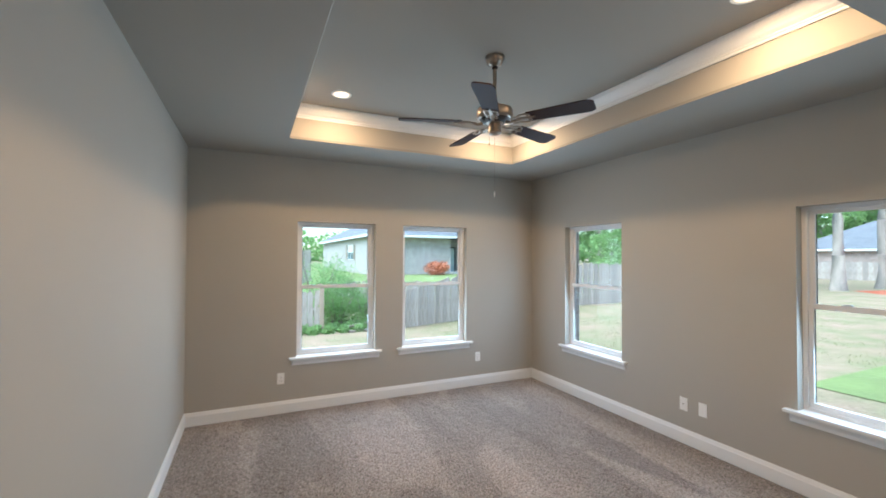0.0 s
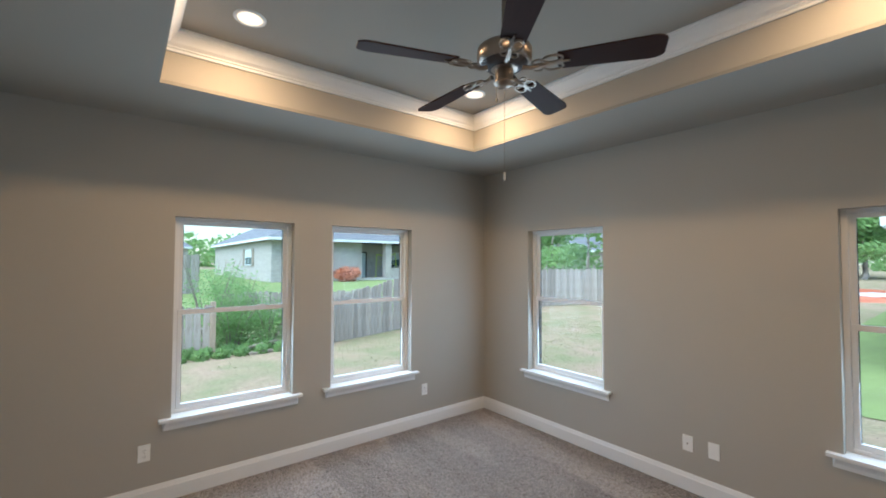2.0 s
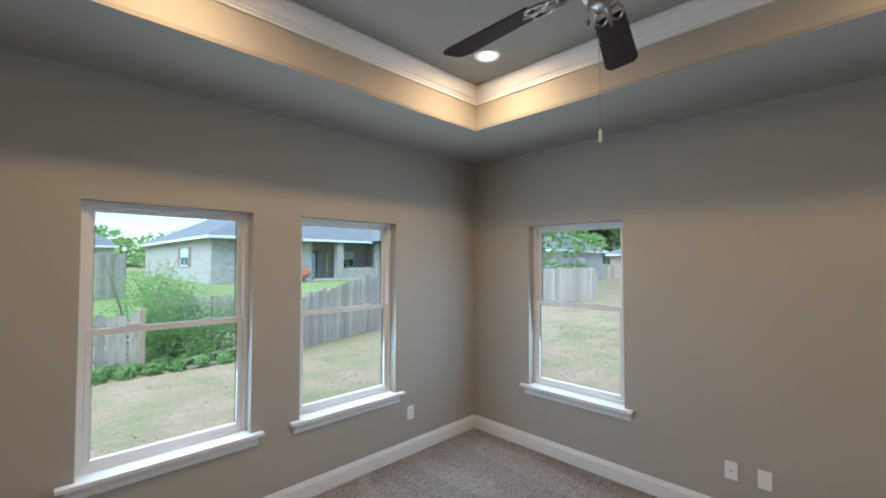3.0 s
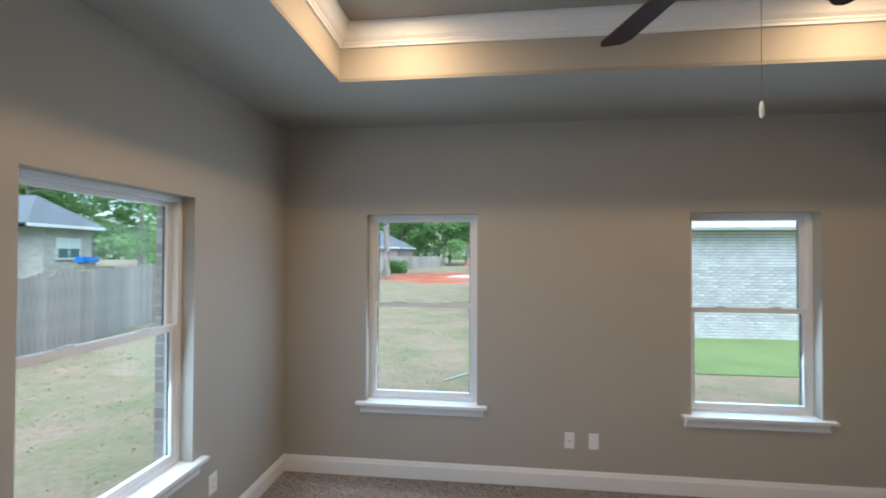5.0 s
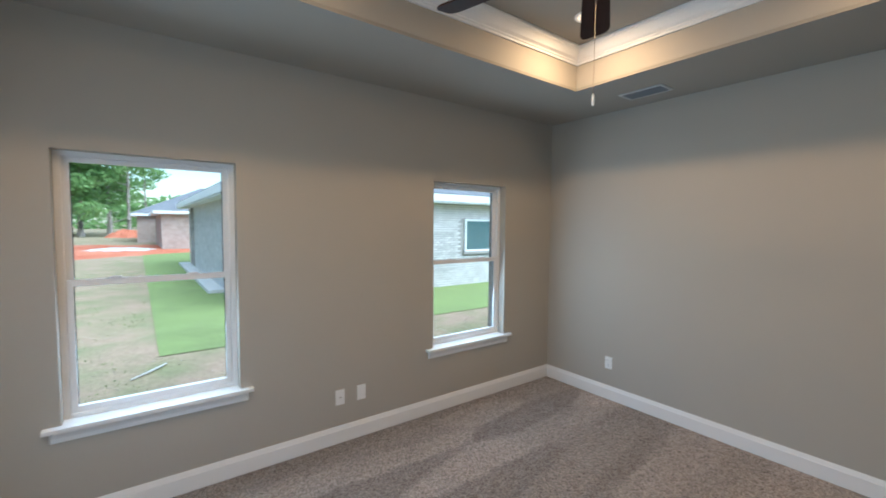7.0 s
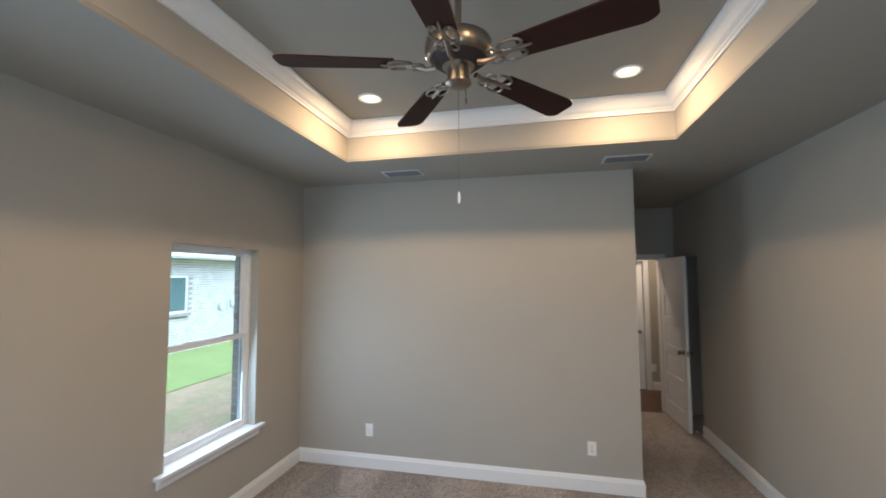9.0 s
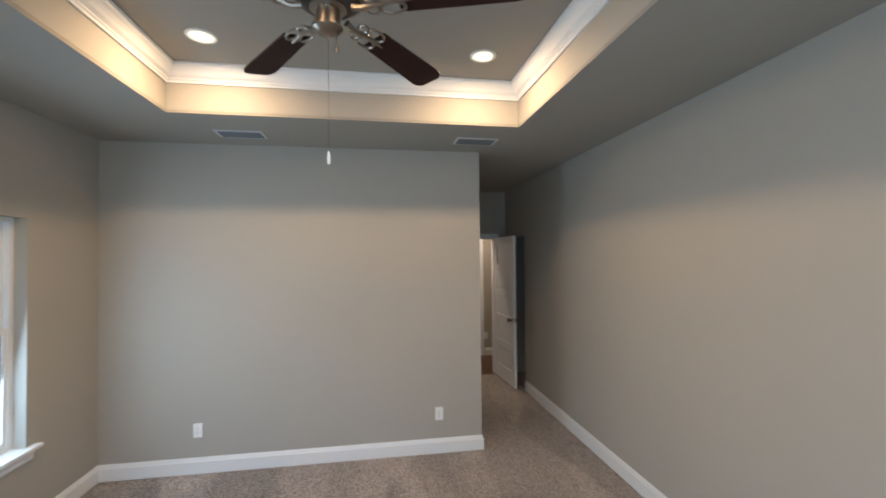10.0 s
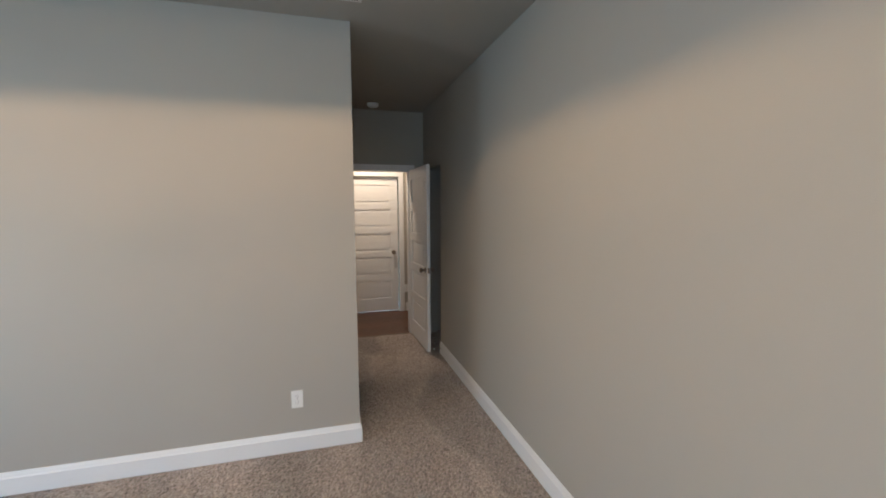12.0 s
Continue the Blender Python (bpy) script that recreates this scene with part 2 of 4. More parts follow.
def lathe(profile, n=32):
    """A turned shape from rows of radius and height."""
    bm = bmesh.new()
    rings = [[bm.verts.new((r * math.cos(2 * math.pi * i / n), r * math.sin(2 * math.pi * i / n), z)) for i in range(n)] for r, z in profile]
    for a, b in zip(rings, rings[1:]):
        for i in range(n):
            bm.faces.new((a[i], a[(i + 1) % n], b[(i + 1) % n], b[i]))
    bm.faces.new(rings[0][::-1])
    bm.faces.new(rings[-1])
    bmesh.ops.recalc_face_normals(bm, faces=bm.faces)
    return bm


def tube(path, radius, n=10):
    """A tube along points, with one radius or one for each point."""
    bm = bmesh.new()
    radii = radius if isinstance(radius, (list, tuple)) else [radius] * len(path)
    path = [Vector(p) for p in path]
    rings = []
    for i, (p, r) in enumerate(zip(path, radii)):
        d = (path[min(i + 1, len(path) - 1)] - path[max(i - 1, 0)]).normalized()
        q = d.to_track_quat("Z", "Y")
        rings.append([bm.verts.new(p + q @ Vector((r * math.cos(2 * math.pi * k / n), r * math.sin(2 * math.pi * k / n), 0))) for k in range(n)])
    for a, b in zip(rings, rings[1:]):
        for k in range(n):
            bm.faces.new((a[k], a[(k + 1) % n], b[(k + 1) % n], b[k]))
    bm.faces.new(rings[0][::-1])
    bm.faces.new(rings[-1])
    return bm


def extrude_outline(pts, depth):
    """A flat outline in x, z drawn out along y."""
    bm = bmesh.new()
    a = [bm.verts.new((x, 0, z)) for x, z in pts]
    b = [bm.verts.new((x, depth, z)) for x, z in pts]
    bm.faces.new(a)
    bm.faces.new(b[::-1])
    for i in range(len(pts)):
        j = (i + 1) % len(pts)
        bm.faces.new((a[i], b[i], b[j], a[j]))
    bmesh.ops.recalc_face_normals(bm, faces=bm.faces)
    return bm


def mesh_of(name, bm, material, smooth=False):
    me = bpy.data.meshes.new(name)
    bm.to_mesh(me)
    bm.free()
    me.materials.append(material)
    if smooth:
        me.polygons.foreach_set("use_smooth", [True] * len(me.polygons))
        me.set_sharp_from_angle(angle=radians(40))
    return me


def part(name, bm, material, parent=None, label="", at=None, smooth=False):
    ob = new(name, bm if isinstance(bm, bpy.types.Mesh) else mesh_of(name, bm, material, smooth))
    if parent is not None:
        ob.parent = parent
    if at is not None:
        ob.matrix_basis = at
    if label:
        ob["label"] = label
    return ob


def thing(name, at, label, category, group="", kind=""):
    ob = new(name)
    ob.matrix_basis = at
    return tagged(ob, label, category, group, kind)


def setting(name, bm, material, label, category, at=None):
    return tagged(part(name, bm, material, at=at), label, category, kind="structure")


def wall_mesh(u0, u1, z0, z1, depth, holes):
    """A wall in x (along), y (0 inside to depth outside), z, with rectangular holes right through it."""
    us = sorted({u0, u1, *(h[0] for h in holes), *(h[1] for h in holes)})
    zs = sorted({z0, z1, *(h[2] for h in holes), *(h[3] for h in holes)})
    solid = {(i, k) for i in range(len(us) - 1) for k in range(len(zs) - 1)
             if not any(h[0] <= (us[i] + us[i + 1]) / 2 <= h[1] and h[2] <= (zs[k] + zs[k + 1]) / 2 <= h[3] for h in holes)}
    bm = bmesh.new()
    grid = {}

    def v(i, y, k):
        if (i, y, k) not in grid:
            grid[i, y, k] = bm.verts.new((us[i], y, zs[k]))
        return grid[i, y, k]

    for i, k in solid:
        for y in (0, depth):
            bm.faces.new((v(i, y, k), v(i + 1, y, k), v(i + 1, y, k + 1), v(i, y, k + 1)))
        for di, dk, a, b in ((-1, 0, (i, k), (i, k + 1)), (1, 0, (i + 1, k), (i + 1, k + 1)), (0, -1, (i, k), (i + 1, k)), (0, 1, (i, k + 1), (i + 1, k + 1))):
            if (i + di, k + dk) not in solid:
                bm.faces.new((v(a[0], 0, a[1]), v(b[0], 0, b[1]), v(b[0], depth, b[1]), v(a[0], depth, a[1])))
    bmesh.ops.recalc_face_normals(bm, faces=bm.faces)
    return bm


# ---- room shell ----
WT, BT = 0.15, 0.10
n_holes = [(c - WW / 2, c + WW / 2, SILL - 0.02, HEAD) for c in N_WIN]
e_holes = [(-c - WW / 2, -c + WW / 2, SILL - 0.02, HEAD) for c in E_WIN]
NORTH = pose(0, YN, 0)
EAST = pose(XE, 0, 0, 0, 0, -90)
SOUTH = pose(0, YS, 0, 0, 0, 180)
WEST = pose(XW, 0, 0, 0, 0, 90)
setting("wall_north", wall_mesh(XW - WT, XE + WT, 0, 3.2, WT, n_holes), PAINT, "greige painted drywall wall with two windows", "wall", NORTH)
setting("wall_east", wall_mesh(-YN, -YS + 0.12, 0, 3.2, WT, e_holes), PAINT, "greige painted drywall wall with two windows", "wall", EAST)
setting("wall_south", wall_mesh(-XE, -HX, 0, 3.2, 0.115, []), PAINT, "plain greige painted drywall wall", "wall", SOUTH)
w_hole = [(-0.90, -0.15, -0.01, 2.045)]
setting("wall_west", wall_mesh(HY - 0.115, YN, 0, 3.2, WT, w_hole), PAINT, "long plain greige painted drywall wall", "wall", WEST)
setting("wall_passage", wall_mesh(0, YS - 0.115 - HY, 0, 3.2, 0.115, []), PAINT, "greige painted passage wall", "wall", pose(HX, YS - 0.115, 0, 0, 0, -90))
DX0, DX1, DH = 0.038, 0.808, 2.045
setting("wall_passage_end", wall_mesh(-HX - 0.115, -XW, 0, 3.2, 0.115, [(-DX1, -DX0, -0.01, DH)]), PAINT, "greige wall over the bedroom doorway", "wall", pose(0, HY, 0, 0, 0, 180))
setting("brick_veneer_north", wall_mesh(XW - WT - 0.1, XE + WT + 0.01 + BT, GROUND, 3.0, BT, [(h[0] - 0.03, h[1] + 0.03, h[2] - 0.03, h[3] + 0.03) for h in n_holes]), BRICK_OWN, "outer brick face of the house", "wall", pose(0, YN + WT + 0.01, 0))
setting("brick_veneer_east", wall_mesh(-YN - WT - 0.009, 3.0, GROUND, 3.0, BT, [(h[0] - 0.03, h[1] + 0.03, h[2] - 0.03, h[3] + 0.03) for h in e_holes]), BRICK_OWN, "outer brick face of the house", "wall", pose(XE + WT + 0.01, 0, 0, 0, 0, -90))

# closet behind the opening in the west wall
setting("wall_closet", boxes((-1.6, -1.5, -1.2, 0.2, 0, 2.7), (-1.5, XW - WT, -1.2, -1.1, 0, 2.7), (-1.5, XW - WT, 0.1, 0.2, 0, 2.7), (-1.6, XW - WT, -1.2, 0.2, 2.7, 2.8)), PAINT, "plain greige closet walls", "wall")

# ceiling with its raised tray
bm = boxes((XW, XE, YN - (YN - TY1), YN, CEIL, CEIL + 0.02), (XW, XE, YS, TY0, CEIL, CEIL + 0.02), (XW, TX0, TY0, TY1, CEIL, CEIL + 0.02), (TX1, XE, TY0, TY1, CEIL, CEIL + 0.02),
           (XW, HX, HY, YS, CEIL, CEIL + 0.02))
setting("ceiling", bm, DIM_PAINT, "greige painted ceiling border round a raised tray", "ceiling")
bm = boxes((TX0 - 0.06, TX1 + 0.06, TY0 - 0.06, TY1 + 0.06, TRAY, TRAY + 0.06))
setting("ceiling_tray_top", bm, DIM_PAINT, "greige raised tray ceiling with four downlights", "ceiling")
bm = boxes((TX0 - 0.06, TX0, TY0 - 0.06, TY1 + 0.06, CEIL + 0.021, TRAY), (TX1, TX1 + 0.06, TY0 - 0.06, TY1 + 0.06, CEIL + 0.021, TRAY),
           (TX0, TX1, TY0 - 0.06, TY0, CEIL + 0.021, TRAY), (TX0, TX1, TY1, TY1 + 0.06, CEIL + 0.021, TRAY))
setting("ceiling_tray_sides", bm, PAINT, "greige vertical sides of the tray ceiling", "ceiling")
# roof slab closes the house above
setting("ceiling_roof_slab", boxes((-1.8, XE + 0.3, -3.5, YN + 0.3, 3.2, 3.3)), SHINGLE, "plain roof over the house", "roof")


def crown_run(length):
    """Stepped and coved crown moulding, mitred at both ends: x along, y out of the wall, z down from the top."""
    prof = [(0, 0), (0.085, 0), (0.085, -0.012), (0.078, -0.016), (0.074, -0.028), (0.062, -0.040), (0.050, -0.056), (0.040, -0.072), (0.026, -0.082), (0.020, -0.086), (0.020, -0.094), (0.012, -0.100), (0.012, -0.114), (0, -0.114)]
    bm = bmesh.new()
    a = [bm.verts.new((-length / 2 + y, y, z)) for y, z in prof]
    b = [bm.verts.new((length / 2 - y, y, z)) for y, z in prof]
    for i in range(len(prof)):
        j = (i + 1) % len(prof)
        bm.faces.new((a[i], a[j], b[j], b[i]))
    bmesh.ops.recalc_face_normals(bm, faces=bm.faces)
    return bm


tw, th = TX1 - TX0, TY1 - TY0
for at, ln in ((pose((TX0 + TX1) / 2, TY0, TRAY - 0.001), tw), (pose((TX0 + TX1) / 2, TY1, TRAY - 0.001, 0, 0, 180), tw),
               (pose(TX1, (TY0 + TY1) / 2, TRAY - 0.001, 0, 0, 90), th), (pose(TX0, (TY0 + TY1) / 2, TRAY - 0.001, 0, 0, -90), th)):
    setting("trim_crown", crown_run(ln), TRIM, "white crown moulding round the tray ceiling", "moulding", at)


def base_run(length, m0=0, m1=0):
    """Baseboard, x along, y into the room, ends mitred inwards (1), outwards (-1) or square (0)."""
    prof = [(0, 0), (0.015, 0), (0.015, 0.098), (0.011, 0.106), (0.009, 0.116), (0.006, 0.124), (0.004, 0.131), (0, 0.131)]
    bm = bmesh.new()
    a = [bm.verts.new((m0 * y, y, z)) for y, z in prof]
    b = [bm.verts.new((length - m1 * y, y, z)) for y, z in prof]
    for i in range(len(prof)):
        j = (i + 1) % len(prof)
        bm.faces.new((a[i], a[j], b[j], b[i]))
    bm.faces.new(a[::-1])
    bm.faces.new(b)
    bmesh.ops.recalc_face_normals(bm, faces=bm.faces)
    return bm


for at, ln, m0, m1 in ((pose(XE, YN, 0, 0, 0, 180), XE - XW, 1, 1), (pose(XE, YS, 0, 0, 0, 90), YN - YS, 1, 1), (pose(HX, YS, 0), XE - HX, -1, 1),
                       (pose(XW, YN, 0, 0, 0, -90), YN + 0.15, 1, 0), (pose(HX, HY, 0, 0, 0, 90), YS - HY, 0, -1)):
    setting("baseboard", base_run(ln, m0, m1), TRIM, "tall white painted baseboard with a moulded top", "baseboard", at)


def carpet():
    """Carpet pile as a fine uneven sheet."""
    step = 0.012
    verts, faces = [], []
    rng = np.random.default_rng(3)
    for x0, x1, y0, y1 in ((XW - 1.4, HX, HY - 0.02, YS), (XW, XE, YS, YN)):
        nx, ny = int((x1 - x0) / step) + 1, int((y1 - y0) / step) + 1
        gx, gy = np.meshgrid(np.linspace(x0, x1, nx), np.linspace(y0, y1, ny))
        gz = rng.uniform(-0.010, 0.0, gx.shape)
        gx = gx + rng.uniform(-0.003, 0.003, gx.shape) * ((gx > x0 + 0.01) & (gx < x1 - 0.01))
        gy = gy + rng.uniform(-0.003, 0.003, gy.shape) * ((gy > y0 + 0.01) & (gy < y1 - 0.01))
        start = len(verts)
        verts.extend(np.stack([gx, gy, gz], -1).reshape(-1, 3).tolist())
        i = (np.arange(ny - 1)[:, None] * nx + np.arange(nx - 1)[None]).reshape(-1) + start
        faces.extend(np.stack([i, i + 1, i + nx + 1, i + nx], -1).tolist())
    me = bpy.data.meshes.new("floor")
    me.from_pydata(verts, [], faces)
    me.materials.append(CARPET)
    return tagged(new("floor", me), "taupe cut-pile carpet with vacuum strokes", "carpet", kind="structure")


carpet()
setting("floor_slab", boxes((-1.7, XE + 0.2, -3.5, YN + 0.2, GROUND, -0.03)), CONCRETE, "concrete slab under the carpet", "floor")

# ---- hallway beyond the door ----
H0, H1, HB = -1.3, 2.2, -2.10
D2 = (0.0, 0.76)
setting("wall_hall_back", wall_mesh(-H1, -H0, 0, 3.2, 0.115, [(-D2[1] - 0.02, -D2[0] + 0.02, -0.01, 2.05)]), PAINT, "warmly lit greige hall wall", "wall", pose(0, HB, 0, 0, 0, 180))
setting("wall_hall_side", boxes((H0 - 0.1, H0, HB, HY - 0.115, 0, 3.2), (H1, H1 + 0.1, HB, HY - 0.115, 0, 3.2), (HX + 0.115, H1, HY - 0.115, HY, 0, 3.2), (H0, XW, HY - 0.115, HY, 0, 3.2)), PAINT, "greige hall walls", "wall")
setting("wall_behind_hall_door", boxes((-0.3, 1.1, HB - 0.6, HB - 0.5, 0, 3.2)), PAINT, "plain wall behind the hall door", "wall")
setting("ceiling_hall", boxes((H0, H1, HB, HY - 0.115, CEIL, CEIL + 0.02)), DIM_PAINT, "greige hall ceiling", "ceiling")
for at, ln in ((pose(H0, HB, 0), D2[0] - 0.10 - H0), (pose(D2[1] + 0.10, HB, 0), H1 - D2[1] - 0.10)):
    setting("baseboard", base_run(ln), TRIM, "tall white painted baseboard with a moulded top", "baseboard", at)
hall_floor = setting("floor_hall", boxes((H0, H1, HB - 0.1, HY - 0.02, -0.029, -0.013)), DARK, "dark stained wooden plank floor of the hall", "floor")
plank = mesh_of("plank", boxes((0, 0.85, 0, 0.118, -0.011, 0.0), bevel=0.002), HALL_WOOD)
for r in range(10):
    for c in range(5):
        x = H0 - 0.4 + c * 0.853 + (r * 0.31) % 0.8
        if H0 <= x <= H1 - 0.85:
            part("plank", plank, None, hall_floor, at=pose(x, HB - 0.05 + r * 0.12, -0.001))
hall_lamp = new("hall_ceiling_lamp", bpy.data.lights.new("hall_ceiling_lamp", "AREA"))
hall_lamp.data.shape, hall_lamp.data.size = "DISK", 0.16
hall_lamp.data.energy, hall_lamp.data.color = HALL_W, (1.0, 0.66, 0.42)
hall_lamp.matrix_world = look((0.45, -1.55, CEIL - 0.03), (0.45, -1.55, 0))


def casing(parent, x0, x1, h, material, w=0.06):
    part("casing", boxes((x0 - w, x0, 0, 0.016, 0, h + w), bevel=0.003), material, parent)
    part("casing", boxes((x1, x1 + w, 0, 0.016, 0, h + w), bevel=0.003), material, parent)
    part("casing", boxes((x0 + 0.0005, x1 - 0.0005, 0, 0.016, h, h + w), bevel=0.003), material, parent)


def door_leaf(parent, w, h, name="door_leaf", at=None):
    """Moulded door with five wide panels, one face each way: x from the hinge, y the thickness."""
    t = 0.035
    leaf = part(name, boxes((0, w, 0.011, t - 0.011, 0, h)), DOOR_PAINT, parent, at=at)
    stile, top, rail, bottom = 0.11, 0.12, 0.09, 0.20
    ph = (h - top - bottom - 4 * rail) / 5
    for y0, y1, p0, p1 in ((0, 0.011, 0.004, 0.011), (t - 0.011, t, t - 0.011, t - 0.004)):
        rows = [(0, stile, y0, y1, 0, h), (w - stile, w, y0, y1, 0, h), (stile, w - stile, y0, y1, 0, bottom), (stile, w - stile, y0, y1, h - top, h)]
        z = bottom
        for k in range(5):
            if k:
                rows.append((stile, w - stile, y0, y1, z - rail, z))
            z += ph + rail
        part("face_frame", boxes(*rows), DOOR_PAINT, leaf)
        z = bottom
        for k in range(5):
            bm = boxes((stile + 0.030, w - stile - 0.030, p0, p1, z + 0.030, z + ph - 0.030), bevel=0.003)
            part("raised_panel", bm, DOOR_PAINT, leaf)
            z += ph + rail
    for side, y in ((1, t), (-1, 0)):
        bm = lathe([(0.032, 0), (0.032, 0.006), (0.012, 0.010), (0.011, 0.030), (0.022, 0.038), (0.028, 0.048), (0.027, 0.058), (0.018, 0.065)], 20)
        part("knob", bm, NICKEL, leaf, "brushed nickel knob", pose(w - 0.065, y, 0.90, -90 * side, 0, 0), True)
    part("latch_plate", boxes((w - 0.0005, w + 0.0015, 0.006, t - 0.006, 0.87, 0.93)), NICKEL, leaf, "nickel latch plate")
    for z in (0.2, 1.0, 1.8):
        part("hinge", tube([(-0.004, t + 0.004, z), (-0.004, t + 0.004, z + 0.09)], 0.006), NICKEL, leaf, "nickel hinge")
    return leaf


door = thing("door_1", pose(0, 0, 0), "white five-panel door standing open into the passage", "door", kind="structure")
door_leaf(door, 0.762, 2.03, at=pose(0.047, HY + 0.012, 0.012, 0, 0, 93))
jamb = boxes((DX0 - 0.0, DX0 + 0.018, HY - 0.115, HY - 0.001, 0, DH), (DX1 - 0.018, DX1, HY - 0.115, HY - 0.001, 0, DH), (DX0 + 0.018, DX1 - 0.018, HY - 0.115, HY - 0.001, DH - 0.018, DH))
part("jamb", jamb, TRIM, door, "white painted door jamb")
cs = part("door_casing", boxes((DX1, DX1 + 0.06, HY, HY + 0.016, 0, DH + 0.06), (DX0 - 0.06, DX0, HY, HY + 0.016, 0, DH + 0.06), (DX0, DX1, HY, HY + 0.016, DH, DH + 0.06)), TRIM, door, "white door casing")
door2 = thing("door_2", pose(D2[0], HB, 0), "closed white five-panel door across the hall", "door", kind="structure")
door_leaf(door2, 0.755, 2.03, at=pose(0.757, -0.03, 0.012, 0, 0, 180))
casing(door2, -0.012, 0.772, 2.05, TRIM, 0.075)
stop = thing("door_stop", pose(XW + 0.004, -0.12, 0.06), "small white spring door stop on the baseboard", "door stop")
part("spring", tube([(0.01, 0, 0), (0.075, 0, 0)], 0.006), NICKEL, stop)
part("rubber_tip", tube([(0.075, 0, 0), (0.09, 0, 0)], 0.009), PLATE, stop)


# ---- windows ----
def window(name, at):
    """Single-hung vinyl window in its drywall opening: x across, y outwards, z up from the stool."""
    w = thing(name, at, "white vinyl single-hung window with drywall returns", "window", kind="structure")
    h, half, F, D0, D1 = HEAD - SILL, WW / 2, 0.032, 0.075, 0.148
    fr = part("window_frame", boxes((-half, -half + F, D0, D1, 0, h), (half - F, half, D0, D1, 0, h), (-half + F, half - F, D0, D1, h - 0.028, h), (-half + F, half - F, D0, D1, 0, 0.024), bevel=0.003), VINYL, w)
    for x in (-half + F, half - F - 0.008):
        part("track", boxes((x, x + 0.008, D0 + 0.034, D0 + 0.038, 0.024, h - 0.028)), VINYL, fr)
    mid = 1.335 - SILL
    inner = half - F
    s = 0.031
    for nm, z0, z1, y0, y1, lo, hi in (("lower_sash", 0.024, mid + 0.012, D0 + 0.006, D0 + 0.033, 0.036, 0.036), ("upper_sash", mid - 0.028, h - 0.028, D0 + 0.039, D0 + 0.066, 0.036, 0.026)):
        sash = part(nm, boxes((-inner + 0.002, -inner + s, y0, y1, z0, z1), (inner - s, inner - 0.002, y0, y1, z0, z1), (-inner + s, inner - s, y0, y1, z0, z0 + lo), (-inner + s, inner - s, y0, y1, z1 - hi, z1), bevel=0.0025), VINYL, w)
        ym = (y0 + y1) / 2
        pane = part("pane", boxes((-inner + s - 0.004, inner - s + 0.004, ym - 0.002, ym + 0.002, z0 + lo - 0.004, z1 - hi + 0.004)), GLASS, sash, "clear window glass")
        pane.visible_shadow = False
        part("gasket", boxes((-inner + s, -inner + s + 0.004, ym + 0.004, ym + 0.010, z0 + lo, z1 - hi), (inner - s - 0.004, inner - s, ym + 0.004, ym + 0.010, z0 + lo, z1 - hi)), DARK, sash, "dark glazing spacer")
        if nm == "lower_sash":
            for x in (-0.19, 0.19):
                lk = part("sash_lock", boxes((x - 0.03, x + 0.03, y0 - 0.002, y0 + 0.022, z1, z1 + 0.007), (x - 0.012, x + 0.030, y0 - 0.012, y0 + 0.012, z1 + 0.007, z1 + 0.012), bevel=0.003), VINYL, sash, "white cam lock")
    # stool with a rounded nose, and a tapered apron under it
    sill = part("window_sill", boxes((-half - 0.075, half + 0.075, -0.050, -0.001, -0.022, 0.0), (-half + 0.001, half - 0.001, -0.0015, D0 + 0.004, -0.0195, -0.0005), bevel=0.004), TRIM, w)
    bm = bmesh.new()
    prof = [(-0.030, 0), (-0.028, -0.012), (-0.020, -0.024), (-0.012, -0.040), (-0.010, -0.064), (0, -0.064), (0, 0)]
    a = [bm.verts.new((-half - 0.050 - (y * 0.6), y - 0.001, z - 0.0225)) for y, z in prof]
    b = [bm.verts.new((half + 0.050 + (y * 0.6), y - 0.001, z - 0.0225)) for y, z in prof]
    for i in range(len(prof)):
        j = (i + 1) % len(prof)
        bm.faces.new((a[i], a[j], b[j], b[i]))
    bm.faces.new(a[::-1])
    bm.faces.new(b)
    bmesh.ops.recalc_face_normals(bm, faces=bm.faces)
    part("apron", bm, TRIM, w)
    return w


window("window_1", pose(N_WIN[0], YN, SILL))
window("window_2", pose(N_WIN[1], YN, SILL))
window("window_3", pose(XE, E_WIN[0], SILL, 0, 0, -90))
window("window_4", pose(XE, E_WIN[1], SILL, 0, 0, -90))


# ---- fixtures ----
def downlight(x, y):
    d = thing("recessed_light", pose(x, y, TRAY), "lit round recessed downlight with white trim", "downlight", "downlights in the tray")
    prof = [(0.064, -0.004), (0.074, -0.007), (0.082, -0.004), (0.084, 0.0)]
    bm = bmesh.new()
    rings = [[bm.verts.new((r * math.cos(math.tau * i / 40), r * math.sin(math.tau * i / 40), z)) for i in range(40)] for r, z in [(0.064, 0.0)] + prof]
    for a, b in zip(rings, rings[1:]):
        for i in range(40):
            bm.faces.new((a[i], a[(i + 1) % 40], b[(i + 1) % 40], b[i]))
    part("trim_ring", bm, PLATE, d, smooth=True)
    part("lens", lathe([(0.0635, -0.001), (0.0635, -0.004), (0.045, -0.005)], 40), GLOW, d, "glowing frosted lens")
    lamp = new("downlight_lamp", bpy.data.lights.new("downlight_lamp", "AREA"))
    lamp.data.shape, lamp.data.size = "DISK", 0.126
    lamp.data.energy, lamp.data.color = LAMP_W, WARM
    lamp.matrix_world = look((x, y, TRAY - 0.012), (x, y, 0))


for x, y in LAMPS:
    downlight(x, y)


